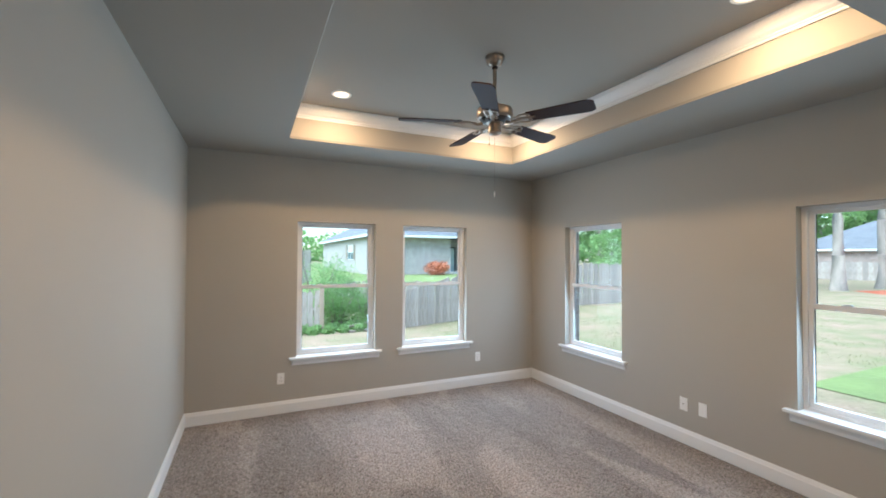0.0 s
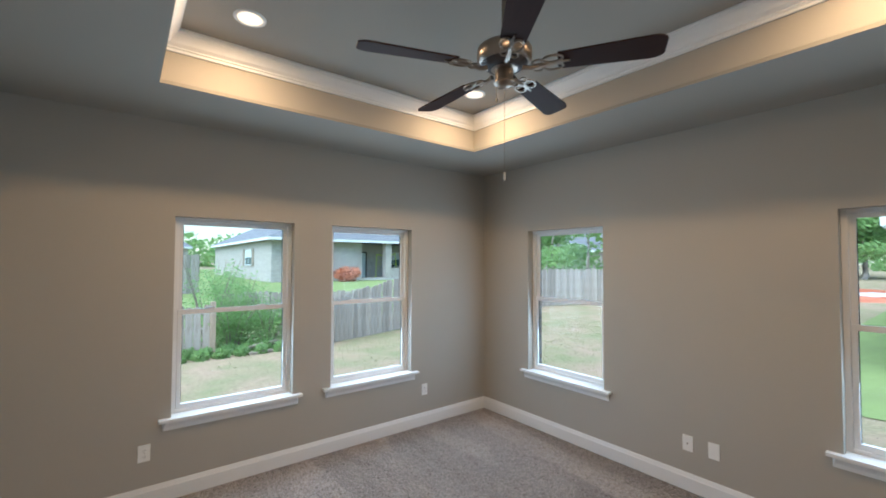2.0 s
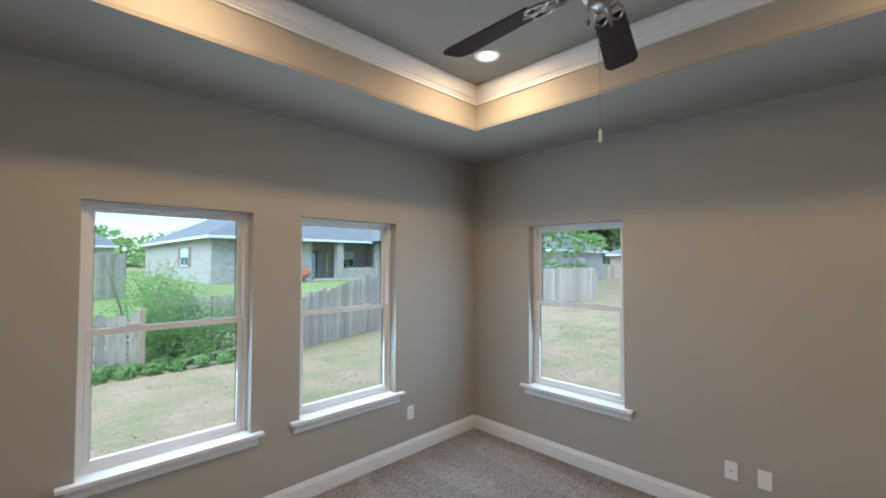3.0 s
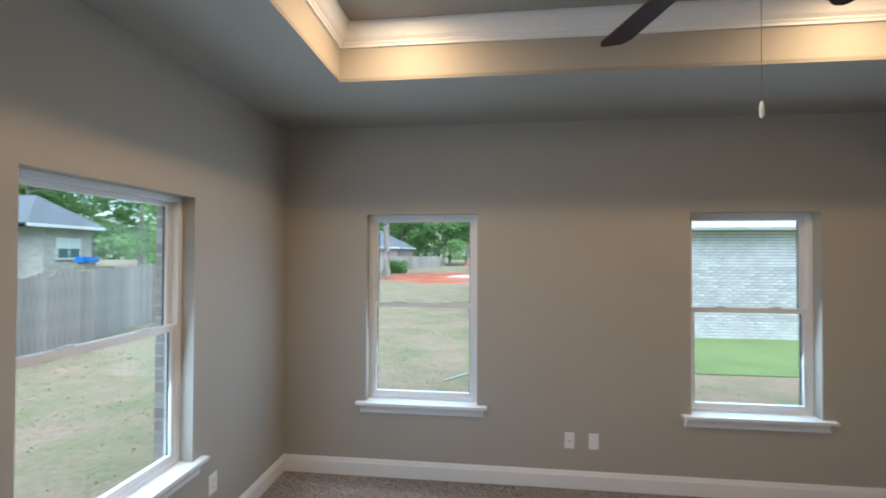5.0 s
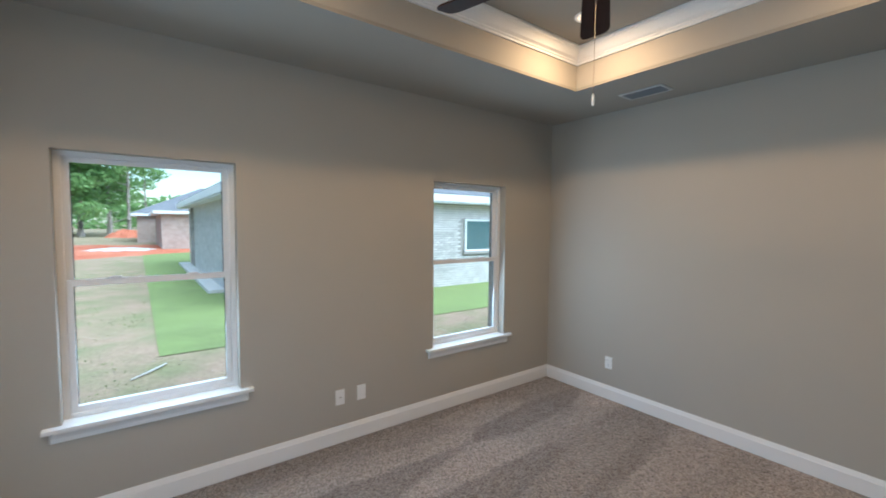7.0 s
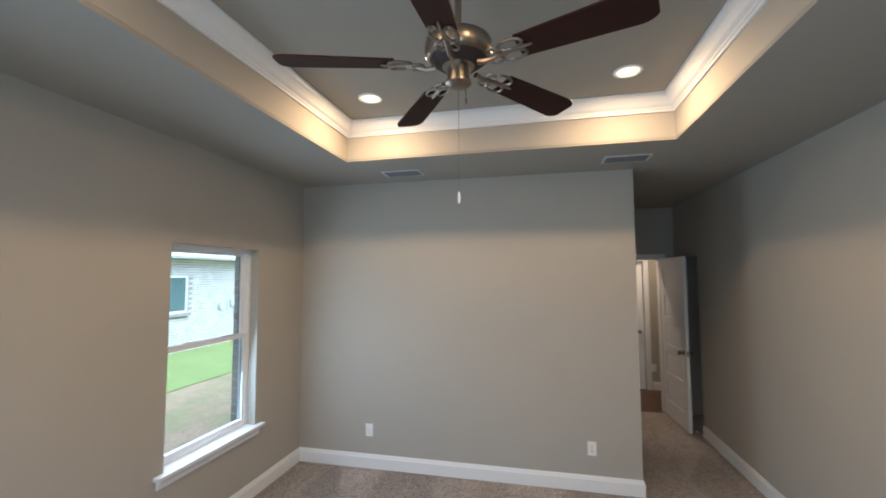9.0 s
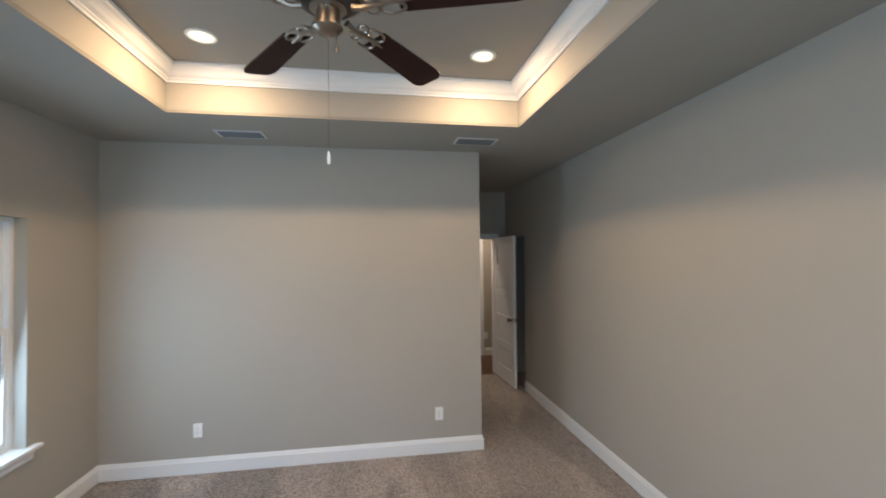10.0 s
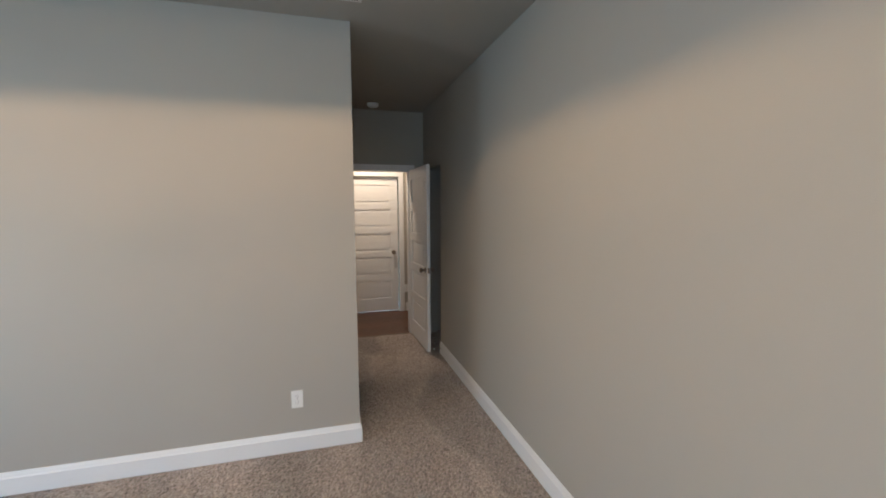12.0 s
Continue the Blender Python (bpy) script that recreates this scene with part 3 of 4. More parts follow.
def fan_blade():
    """Blade outline with a rounded tip and a narrower root, along x."""
    pts = []
    for i in range(15):
        u = i / 14
        pts.append((0.235 + 0.37 * u, 0.052 + 0.016 * u))
    for i in range(1, 9):
        a = math.pi / 2 - math.pi / 2 * i / 9
        pts.append((0.605 + 0.055 * math.cos(a), 0.033 + 0.035 * math.sin(a)))
    lower = [(x, -y) for x, y in pts[::-1]]
    bm = bmesh.new()
    top = [bm.verts.new((x, y, 0.0035)) for x, y in pts + lower]
    bot = [bm.verts.new((x, y, -0.0035)) for x, y in pts + lower]
    bm.faces.new(top)
    bm.faces.new(bot[::-1])
    for i in range(len(top)):
        j = (i + 1) % len(top)
        bm.faces.new((top[i], bot[i], bot[j], top[j]))
    bmesh.ops.recalc_face_normals(bm, faces=bm.faces)
    return bm


def scroll_iron():
    """Cast blade bracket: a neck that splits into two open scrolls."""
    bm = bmesh.new()
    made = [tube([(0.085, 0, -0.012), (0.12, 0, -0.020), (0.155, 0, -0.012), (0.19, 0, -0.007)], [0.012, 0.010, 0.010, 0.009], 8)]
    for s in (1, -1):
        loop = [(0.215 + 0.042 * math.cos(a), s * (0.026 + 0.022 * math.sin(a)), -0.0075) for a in [math.tau * i / 12 for i in range(13)]]
        made.append(tube(loop, 0.0055, 6))
        loop = [(0.150 + 0.022 * math.cos(a), s * (0.022 + 0.016 * math.sin(a)), -0.012) for a in [math.tau * i / 10 for i in range(11)]]
        made.append(tube(loop, 0.0045, 6))
    made.append(tube([(0.19, 0, -0.007), (0.25, 0, -0.0075), (0.285, 0, -0.0075)], [0.008, 0.007, 0.004], 6))
    for b in made:
        me = bpy.data.meshes.new("piece")
        b.to_mesh(me)
        b.free()
        bm.from_mesh(me)
        bpy.data.meshes.remove(me)
    return bm


FAN_AT, FAN_TURN, FAN_Z = (1.948, 3.700), 88.0, 2.615
fan = thing("ceiling_fan", pose(*FAN_AT, 0), "brushed nickel five-blade ceiling fan with dark wooden blades", "ceiling fan")
part("canopy", lathe([(0.066, TRAY), (0.066, TRAY - 0.012), (0.060, TRAY - 0.030), (0.046, TRAY - 0.056), (0.030, TRAY - 0.066), (0.020, TRAY - 0.070)]), NICKEL, fan, smooth=True)
part("ball_joint", lathe([(0.018, TRAY - 0.066), (0.022, TRAY - 0.078), (0.014, TRAY - 0.086)], 20), BRONZE, fan, "dark ball joint", smooth=True)
part("downrod", tube([(0, 0, TRAY - 0.07), (0, 0, FAN_Z + 0.085)], 0.0125, 16), NICKEL, fan, smooth=True)
part("motor_housing", lathe([(0.022, FAN_Z + 0.100), (0.030, FAN_Z + 0.090), (0.085, FAN_Z + 0.082), (0.118, FAN_Z + 0.070), (0.124, FAN_Z + 0.060), (0.124, FAN_Z + 0.018), (0.118, FAN_Z + 0.008), (0.105, FAN_Z + 0.0)], 48), NICKEL, fan, smooth=True)
part("vent_cone", lathe([(0.105, FAN_Z), (0.075, FAN_Z - 0.022), (0.060, FAN_Z - 0.026)], 40), BRONZE, fan, "dark motor underside", smooth=True)
fin = mesh_of("vent_fin", boxes((0.078, 0.106, -0.0022, 0.0022, -0.004, 0.002)), NICKEL)
for i in range(30):
    part("vent_fin", fin, None, fan, at=pose(0, 0, FAN_Z - 0.009, 0, 0, i * 12) @ pose(0, 0, 0, 0, -36, 0) @ pose(0, 0, 0.055))
part("switch_housing", lathe([(0.060, FAN_Z - 0.026), (0.040, FAN_Z - 0.030), (0.042, FAN_Z - 0.036), (0.042, FAN_Z - 0.078), (0.048, FAN_Z - 0.082), (0.048, FAN_Z - 0.090), (0.036, FAN_Z - 0.102), (0.014, FAN_Z - 0.108)], 36), NICKEL, fan, smooth=True)
blade_me, iron_me = mesh_of("blade", fan_blade(), BLADE), mesh_of("blade_iron", scroll_iron(), NICKEL, True)
for i in range(5):
    b = part("blade", blade_me, None, fan, "dark walnut fan blade", pose(0, 0, FAN_Z - 0.018, 0, 0, FAN_TURN + 72 * i) @ pose(0, 0, 0, -12, 0, 0))
    part("blade_iron", iron_me, None, b, "nickel scroll bracket")
part("pull_chain", tube([(0.0, 0.0, FAN_Z - 0.09), (0.0, 0.0, 2.120)], 0.0010, 6), NICKEL, fan)
part("pull_pendant", lathe([(0.002, 2.124), (0.0045, 2.118), (0.006, 2.102), (0.005, 2.086), (0.002, 2.082)], 14), PLATE, fan, "white teardrop pull", at=pose(0.0, 0.0, 0), smooth=True)
part("speed_chain", tube([(-0.03, 0.02, FAN_Z - 0.09), (-0.03, 0.02, FAN_Z - 0.16)], 0.0012, 6), NICKEL, fan)
part("speed_pull", lathe([(0.003, FAN_Z - 0.158), (0.006, FAN_Z - 0.165), (0.003, FAN_Z - 0.178)], 12), NICKEL, fan, at=pose(-0.03, 0.02, 0), smooth=True)


def vent(x, y):
    """Ceiling register with a wide flange and slanted slats."""
    v = thing("ceiling_vent", pose(x, y, CEIL), "white stamped metal ceiling air vent", "vent", "ceiling vents")
    a, b = 0.175, 0.095
    f = 0.020
    part("frame", boxes((-a, a, -b, -b + f, -0.008, 0), (-a, a, b - f, b, -0.008, 0), (-a, -a + f, -b + f, b - f, -0.008, 0), (a - f, a, -b + f, b - f, -0.008, 0), bevel=0.003), VENT, v)
    # Flat black sheet drawn in place of the unlit duct.
    part("backing", boxes((-a + f, a - f, -b + f, b - f, -0.0015, -0.0005)), DARK, v, "black sheet for the unlit duct")
    slat = mesh_of("slat", boxes((-a + f, a - f, -0.006, 0.006, -0.0006, 0.0006)), VENT_SLAT)
    for i in range(7):
        part("slat", slat, None, v, at=pose(0, -b + f + 0.009 + i * (2 * b - 2 * f - 0.018) / 6, -0.006, 62, 0, 0))


vent(2.827, 1.690)
vent(0.975, 1.725)


def outlet(at, kind):
    label = {"duplex": "white duplex wall outlet plate", "coax": "white coaxial wall plate", "blank": "white blank wall plate"}[kind]
    o = thing("wall_outlet" if kind == "duplex" else "wall_plate", at, label, "outlet")
    part("plate", boxes((-0.036, 0.036, -0.006, 0, -0.058, 0.058), bevel=0.0025), PLATE, o)
    if kind == "duplex":
        for z in (-0.020, 0.020):
            s = part("socket", boxes((-0.016, 0.016, -0.0085, -0.005, z - 0.014, z + 0.014), bevel=0.002), PLATE, o)
            part("slots", boxes((-0.008, -0.006, -0.0090, -0.0083, z - 0.003, z + 0.007), (0.006, 0.008, -0.0090, -0.0083, z - 0.003, z + 0.007), (-0.002, 0.002, -0.0090, -0.0083, z - 0.010, z - 0.006)), DARK, s)
        part("screw", lathe([(0.003, 0), (0.002, 0.001)], 10), NICKEL, o, at=pose(0, -0.006, 0, 90, 0, 0))
    elif kind == "coax":
        part("connector", lathe([(0.005, 0), (0.005, 0.006), (0.002, 0.008)], 12), NICKEL, o, "threaded coax connector", pose(0, -0.006, 0, 90, 0, 0))
        for z in (-0.042, 0.042):
            part("screw", lathe([(0.003, 0), (0.002, 0.001)], 10), PLATE, o, at=pose(0, -0.006, z, 90, 0, 0))
    else:
        for z in (-0.042, 0.042):
            part("screw", lathe([(0.003, 0), (0.002, 0.001)], 10), PLATE, o, at=pose(0, -0.006, z, 90, 0, 0))
    return o


outlet(pose(0.740, YN, 0.367), "duplex")
outlet(pose(3.140, YN, 0.370), "duplex")
outlet(pose(XE, 3.775, 0.352, 0, 0, -90), "coax")
outlet(pose(XE, 3.600, 0.352, 0, 0, -90), "blank")
outlet(pose(3.266, YS, 0.353, 0, 0, 180), "duplex")
outlet(pose(1.246, YS, 0.353, 0, 0, 180), "duplex")
outlet(pose(-0.12, HB, 0.35, 0, 0, 180), "duplex")
sm = thing("smoke_detector", pose(0.50, -0.66, CEIL), "round white smoke detector on the passage ceiling", "smoke detector")
part("base", lathe([(0.066, 0), (0.066, -0.012)], 30), PLATE, sm)
part("cover", lathe([(0.062, -0.012), (0.060, -0.026), (0.048, -0.036), (0.020, -0.038)], 30), PLATE, sm, smooth=True)

# ---- outdoors ----
def sheet(name, x0, x1, y0, y1, z, material, label, category, nx=2, ny=2, rough=0.0):
    bm = bmesh.new()
    g = [[bm.verts.new((x0 + (x1 - x0) * i / nx, y0 + (y1 - y0) * j / ny, z + rough * (noise.noise((i * 0.7, j * 0.7, 3)) if 0 < i < nx and 0 < j < ny else 0))) for i in range(nx + 1)] for j in range(ny + 1)]
    for j in range(ny):
        for i in range(nx):
            bm.faces.new((g[j][i], g[j][i + 1], g[j + 1][i + 1], g[j + 1][i]))
    return setting(name, bm, material, label, category)


sheet("ground", -900, 900, -900, 900, GROUND, GRASS, "patchy dry lawn running to the horizon", "lawn", 4, 4)
sod = sheet("ground_sod", 8.3, 40, -30, 4.77, GROUND + 0.012, SOD, "bright green newly laid sod", "lawn", 40, 40, 0.006)
RISE = 0.45


def lawn_height(y):
    u = min(1.0, max(0.0, (y - 16.4) / 13.0))
    return GROUND + 0.02 + RISE * u * u * (3 - 2 * u)


def rising_lawn():
    """Lawn that climbs gently from the fence to the houses behind."""
    bm = bmesh.new()
    ys = [16.4 + i * 0.8 for i in range(20)] + [40, 60, 90]
    xs = [-40 + i * 2.0 for i in range(33)]
    g = [[bm.verts.new((x, y, lawn_height(y) + (0.02 * noise.noise((x, y, 1)) if y > 17 else -0.03))) for x in xs] for y in ys]
    for j in range(len(ys) - 1):
        for i in range(len(xs) - 1):
            bm.faces.new((g[j][i], g[j][i + 1], g[j + 1][i + 1], g[j + 1][i]))
    return setting("ground_lawn_beyond_fence", bm, SOD, "green lawn rising beyond the fence", "lawn")


rising_lawn()


def blob_sheet(name, cx, cy, rx, ry, z, material, label, category, seed, h=0.06):
    """A low mound with a ragged outline."""
    rng = random.Random(seed)
    bm = bmesh.new()
    n, rings = 40, []
    ph = [rng.uniform(0, 6.28) for _ in range(4)]
    for k in range(6):
        u = 1 - k / 6
        ring = []
        for i in range(n):
            a = math.tau * i / n
            r = u * (1 + 0.10 * math.sin(3 * a + ph[0]) + 0.07 * math.sin(7 * a + ph[1]) + 0.04 * math.sin(13 * a + ph[2]))
            ring.append(bm.verts.new((cx + rx * r * math.cos(a), cy + ry * r * math.sin(a), z + h * (1 - u * u) + (rng.uniform(-0.25, 0.25) * h if k else -0.03))))
        rings.append(ring)
    top = bm.verts.new((cx, cy, z + h))
    for a, b in zip(rings, rings[1:]):
        for i in range(n):
            bm.faces.new((a[i], a[(i + 1) % n], b[(i + 1) % n], b[i]))
    for i in range(n):
        bm.faces.new((rings[-1][i], rings[-1][(i + 1) % n], top))
    return tagged(part(name, bm, material), label, category, kind="structure")


blob_sheet("ground_red_clay", 38, 7.0, 8.5, 7.5, GROUND + 0.01, RED_DIRT, "bare red clay building plot", "soil", 2, 0.10)
blob_sheet("ground_clay_heap", 68, 6.0, 2.4, 2.2, GROUND, RED_DIRT, "heap of red clay soil", "soil", 5, 0.9)
blob_sheet("ground_clay_puddle", 37, 6.0, 2.5, 2.0, GROUND + 0.10, CONCRETE, "pale wet concrete pad in the clay", "soil", 8, 0.05)


# ---- plants ----
def leaves_mesh(name, clumps, count, size, material, seed, flat=0.6):
    """Many small bent leaf cards scattered in clumps (x, y, z, rx, ry, rz)."""
    rng = np.random.default_rng(seed)
    which = rng.integers(0, len(clumps), count)
    c = np.array(clumps)[which]
    d = rng.normal(size=(count, 3))
    d /= np.linalg.norm(d, axis=1)[:, None]
    p = c[:, :3] + d * c[:, 3:] * rng.uniform(0.35, 1.0, (count, 1)) ** 0.6
    a = rng.normal(size=(count, 3))
    a[:, 2] *= flat
    a /= np.linalg.norm(a, axis=1)[:, None]
    b = np.cross(a, rng.normal(size=(count, 3)))
    b /= np.linalg.norm(b, axis=1)[:, None]
    s = size * rng.uniform(0.5, 1.3, (count, 1))
    q = np.stack([p - a * s, p + b * s * 0.5, p + a * s, p - b * s * 0.5], 1).reshape(-1, 3)
    me = bpy.data.meshes.new(name)
    me.from_pydata(q.tolist(), [], np.arange(count * 4).reshape(-1, 4).tolist())
    me.materials.append(material)
    return me


def tree(at, height, bare, spread, seed, label, leaf=LEAF, r=0.28, count=6500, lean=0.0, size=0.22):
    rng = random.Random(seed)
    t = thing("tree", at, label, "tree")
    pts, rad = [], []
    for i in range(9):
        u = i / 8
        pts.append((lean * u * height + rng.uniform(-0.12, 0.12) * u, rng.uniform(-0.12, 0.12) * u, u * height * 0.92))
        rad.append(r * (1.35 if i == 0 else 1.0) * (1 - 0.8 * u))
    part("trunk", tube(pts, rad, 12), BARK, t, "ridged grey bark", smooth=True)
    clumps = []
    for k in range(11):
        u = bare + (1 - bare) * (k + rng.uniform(0, 0.6)) / 11
        a, ln = rng.uniform(0, 6.28), spread * (1.15 - 0.75 * abs(u - (bare + 0.25))) * rng.uniform(0.6, 1.1)
        z = u * height * 0.92
        base = (lean * u * height, 0, z)
        mid = (base[0] + 0.5 * ln * math.cos(a), 0.5 * ln * math.sin(a), z + 0.10 * ln)
        tip = (base[0] + ln * math.cos(a), ln * math.sin(a), z + 0.30 * ln)
        part("limb", tube([base, mid, tip], [r * 0.28, r * 0.17, r * 0.05], 6), BARK, t)
        for f, q in ((0.55, 0.40), (0.95, 0.46), (1.15, 0.30)):
            clumps.append((base[0] + f * ln * math.cos(a) + rng.uniform(-0.4, 0.4), f * ln * math.sin(a) + rng.uniform(-0.4, 0.4), z + (0.28 * f + 0.05) * ln, spread * q, spread * q, spread * q * 0.55))
    clumps.append((lean * height, 0, height * 0.96, spread * 0.45, spread * 0.45, spread * 0.4))
    part("crown", leaves_mesh("crown", clumps, count, size, leaf, seed), None, t, "loose leafy crown")
    return t


G0 = GROUND
tree(pose(33.4, 14.1, G0), 19, 0.42, 3.6, 11, "tall pine with a bare grey trunk on the lawn", r=0.34, count=4800)
tree(pose(38.3, 13.7, G0), 20, 0.45, 3.4, 12, "tall pine with a bare grey trunk beside another", r=0.34, count=4800)
wood_a = tree(pose(74, 30, G0), 15, 0.12, 4.6, 21, "full green tree at the edge of the woods", size=0.36, leaf=LEAF_LIGHT, count=2300)
wood_b = tree(pose(72, 12, G0), 18, 0.30, 4.2, 22, "tall green tree at the edge of the woods", leaf=LEAF_LIGHT, r=0.25, size=0.36, count=2300)
wood_c = tree(pose(34, 46, G0), 13, 0.12, 4.8, 23, "full green tree behind the houses", size=0.34, count=2300)
rng = random.Random(77)
for o in (wood_a, wood_b, wood_c):
    o["group"] = "trees at the edge of the woods"
for i in range(54):
    if i < 34:
        x, y = rng.uniform(72, 100), 4.2 + i * 1.75 + rng.uniform(-1.5, 1.5)
    else:
        x, y = 26 + (i - 34) * 3.2 + rng.uniform(-2, 2), rng.uniform(50, 66) - (i - 34) * 0.6
    k = rng.uniform(0.85, 1.35)
    o = copy_thing((wood_a, wood_b, wood_c)[i % 3], pose(x, y, G0, 0, 0, rng.uniform(0, 360)))
    o.scale = (k, k, k)
low = tree(pose(23, 19.5, G0), 7.0, 0.1, 2.6, 31, "small leafy tree behind the fence", leaf=LEAF_LIGHT, r=0.12, count=2600, size=0.17)
for x, y in ((27, 22), (31, 26), (25, 24), (22.5, 16.6)):
    copy_thing(low, pose(x, y, G0, 0, 0, x * 40))
# low hazy woods close the distance
far = []
for i in range(90):
    a = radians(-70 + i * 2.9)
    d = rng.uniform(150, 190)
    far.append((d * math.sin(a + 0.9), d * math.cos(a + 0.9), rng.uniform(3, 6), 9, 9, rng.uniform(5, 9)))
tagged(new("far_woods", leaves_mesh("far_woods", far, 40000, 1.1, LEAF, 5)), "distant line of green woods", "woods", kind="stuff")


def bush(at, r, h, seed, label, material, count=2600, size=0.07):
    rng = random.Random(seed)
    b = thing("bush", at, label, "bush")
    cl = [(rng.uniform(-r, r) * 0.6, rng.uniform(-r, r) * 0.6, rng.uniform(0.15, 0.75) * h, r * 0.5, r * 0.5, h * 0.3) for _ in range(12)]
    for k in range(7):
        a = rng.uniform(0, 6.28)
        part("stem", tube([(0.1 * math.cos(a), 0.1 * math.sin(a), 0), (0.4 * r * math.cos(a), 0.4 * r * math.sin(a), 0.5 * h), (0.8 * r * math.cos(a), 0.8 * r * math.sin(a), 0.95 * h)], [0.018, 0.012, 0.005], 6), DEADWOOD, b)
    part("foliage", leaves_mesh("foliage", cl, count, size, material, seed), None, b)
    return b


bush(pose(2.2, 13.5, G0), 0.95, 2.15, 41, "tall feathery green shrub by the broken fence", LEAF_LIGHT, 5200, 0.030)
bush(pose(2.9, 13.9, G0), 0.9, 1.75, 48, "tall feathery green shrub by the broken fence", LEAF_LIGHT, 3600, 0.030)
bush(pose(3.6, 13.5, G0), 0.9, 1.35, 42, "tangled dark green shrub behind weeds", LEAF, 4200, 0.030)
bush(pose(2.6, 12.9, G0), 0.6, 0.95, 43, "tangled dark green shrub behind weeds", LEAF, 3600, 0.028)
bush(pose(3.4, 12.9, G0), 0.8, 0.9, 44, "tangled dark green shrub behind weeds", LEAF, 3600, 0.028)
bush(pose(44, 14.0, G0), 1.2, 1.6, 45, "rounded green shrub by the far fence", LEAF, 3000, 0.12)
bush(pose(14.3, 32.2, lawn_height(32)), 1.0, 1.15, 46, "bright orange flowering shrub beside the porch", STRAW, 1700, 0.10)
weeds = [(1.2 + 0.13 * i, 12.25 + 0.25 * math.sin(i * 2.1), -0.24, 0.16, 0.12, 0.16) for i in range(22)]
tagged(new("weeds", leaves_mesh("weeds", weeds, 5000, 0.045, LEAF_LIGHT, 9, 1.4)), "low green weeds along the fence line", "weeds", kind="stuff")
litter = [(rng.uniform(0, 12), rng.uniform(7, 12.5), GROUND + 0.006, 0.4, 0.4, 0.006) for _ in range(120)] + [(rng.uniform(4.8, 8), rng.uniform(-4, 8), GROUND + 0.006, 0.5, 0.5, 0.006) for _ in range(120)]
tagged(new("leaf_litter", leaves_mesh("leaf_litter", litter, 6000, 0.012, DEADWOOD, 15, 0.1)), "dry fallen leaves scattered on the lawn", "leaves", kind="stuff")
tufts = [(rng.uniform(-1, 20), rng.uniform(6.8, 14), GROUND + 0.01, 0.5, 0.5, 0.035) for _ in range(160)] + [(rng.uniform(4.6, 14), rng.uniform(5, 13), GROUND + 0.01, 0.5, 0.5, 0.035) for _ in range(240)]
tagged(new("grass_tufts", leaves_mesh("grass_tufts", tufts, 16000, 0.014, SOD, 16, 2.0)), "short grass tufts in the lawn", "grass", kind="stuff")
log = thing("fallen_log", pose(3.7, 12.35, G0, 0, 0, 8), "weathered grey plank and log lying in weeds", "log")
part("log", tube([(-1.0, 0, 0.12), (-0.3, 0.05, 0.16), (0.5, 0, 0.17), (1.3, -0.05, 0.22)], [0.035, 0.05, 0.045, 0.03], 10), DEADWOOD, log, smooth=True)
part("board", boxes((-1.0, 0.9, -0.28, -0.12, 0.0, 0.05), bevel=0.006), DEADWOOD, log)
part("stub", tube([(-0.9, 0, 0), (-0.9, 0, 0.12)], 0.03, 8), DEADWOOD, log)
part("stub", tube([(1.2, -0.03, 0), (1.2, -0.03, 0.21)], 0.03, 8), DEADWOOD, log)
stick = thing("fallen_stick", pose(7.6, 4.9, G0 + 0.015, 0, 0, 140), "pale broken stick lying on the lawn", "stick")
part("stick", tube([(-0.3, 0, 0.012), (0, 0.02, 0.016), (0.3, 0, 0.010)], [0.012, 0.014, 0.008], 8), CONCRETE, stick, smooth=True)


# ---- fences ----
def fence(points, heights, material, label, step=0.15, width=0.138, post_every=2.4, name="fence", seed=1, side=-1):
    """Board fence along points: each picket, post and rail a part."""
    rng = random.Random(seed)
    f = thing(name, pose(0, 0, 0), label, "fence")
    meshes = {}
    for (x0, y0), (x1, y1), h0, h1 in zip(points, points[1:], heights, heights[1:]):
        ln = math.hypot(x1 - x0, y1 - y0)
        ang = math.degrees(math.atan2(y1 - y0, x1 - x0))
        n = int(ln / step)
        for i in range(n):
            u = (i + 0.5) / n
            h = round((h0 + (h1 - h0) * u + rng.uniform(-0.035, 0.035)) / 0.04) * 0.04
            if h not in meshes:
                pts = [(-width / 2, 0.02), (width / 2, 0.02), (width / 2, h - 0.03), (width / 2 - 0.03, h), (-width / 2 + 0.03, h), (-width / 2, h - 0.03)]
                meshes[h] = mesh_of("picket", extrude_outline(pts, 0.018), material)
            part("picket", meshes[h], None, f, at=pose(x0 + (x1 - x0) * u, y0 + (y1 - y0) * u, GROUND, 0, rng.uniform(-1.2, 1.2), ang + rng.uniform(-2, 2)))
        m = max(1, round(ln / post_every))
        for i in range(m + 1):
            u = i / m
            h = h0 + (h1 - h0) * u
            part("post", boxes((-0.045, 0.045, 0.065, 0.155, 0, h - 0.05), bevel=0.006), material, f, at=pose(x0 + (x1 - x0) * u, y0 + (y1 - y0) * u, GROUND, 0, 0, ang))
        for z in (0.25, 0.55, 0.85):
            a, b = Vector((x0, y0, GROUND + h0 * z)), Vector((x1, y1, GROUND + h1 * z))
            nrm = Vector((-(y1 - y0), x1 - x0, 0)).normalized() * 0.042
            part("rail", tube([a + nrm, b + nrm], 0.03, 4), material, f)
    return f


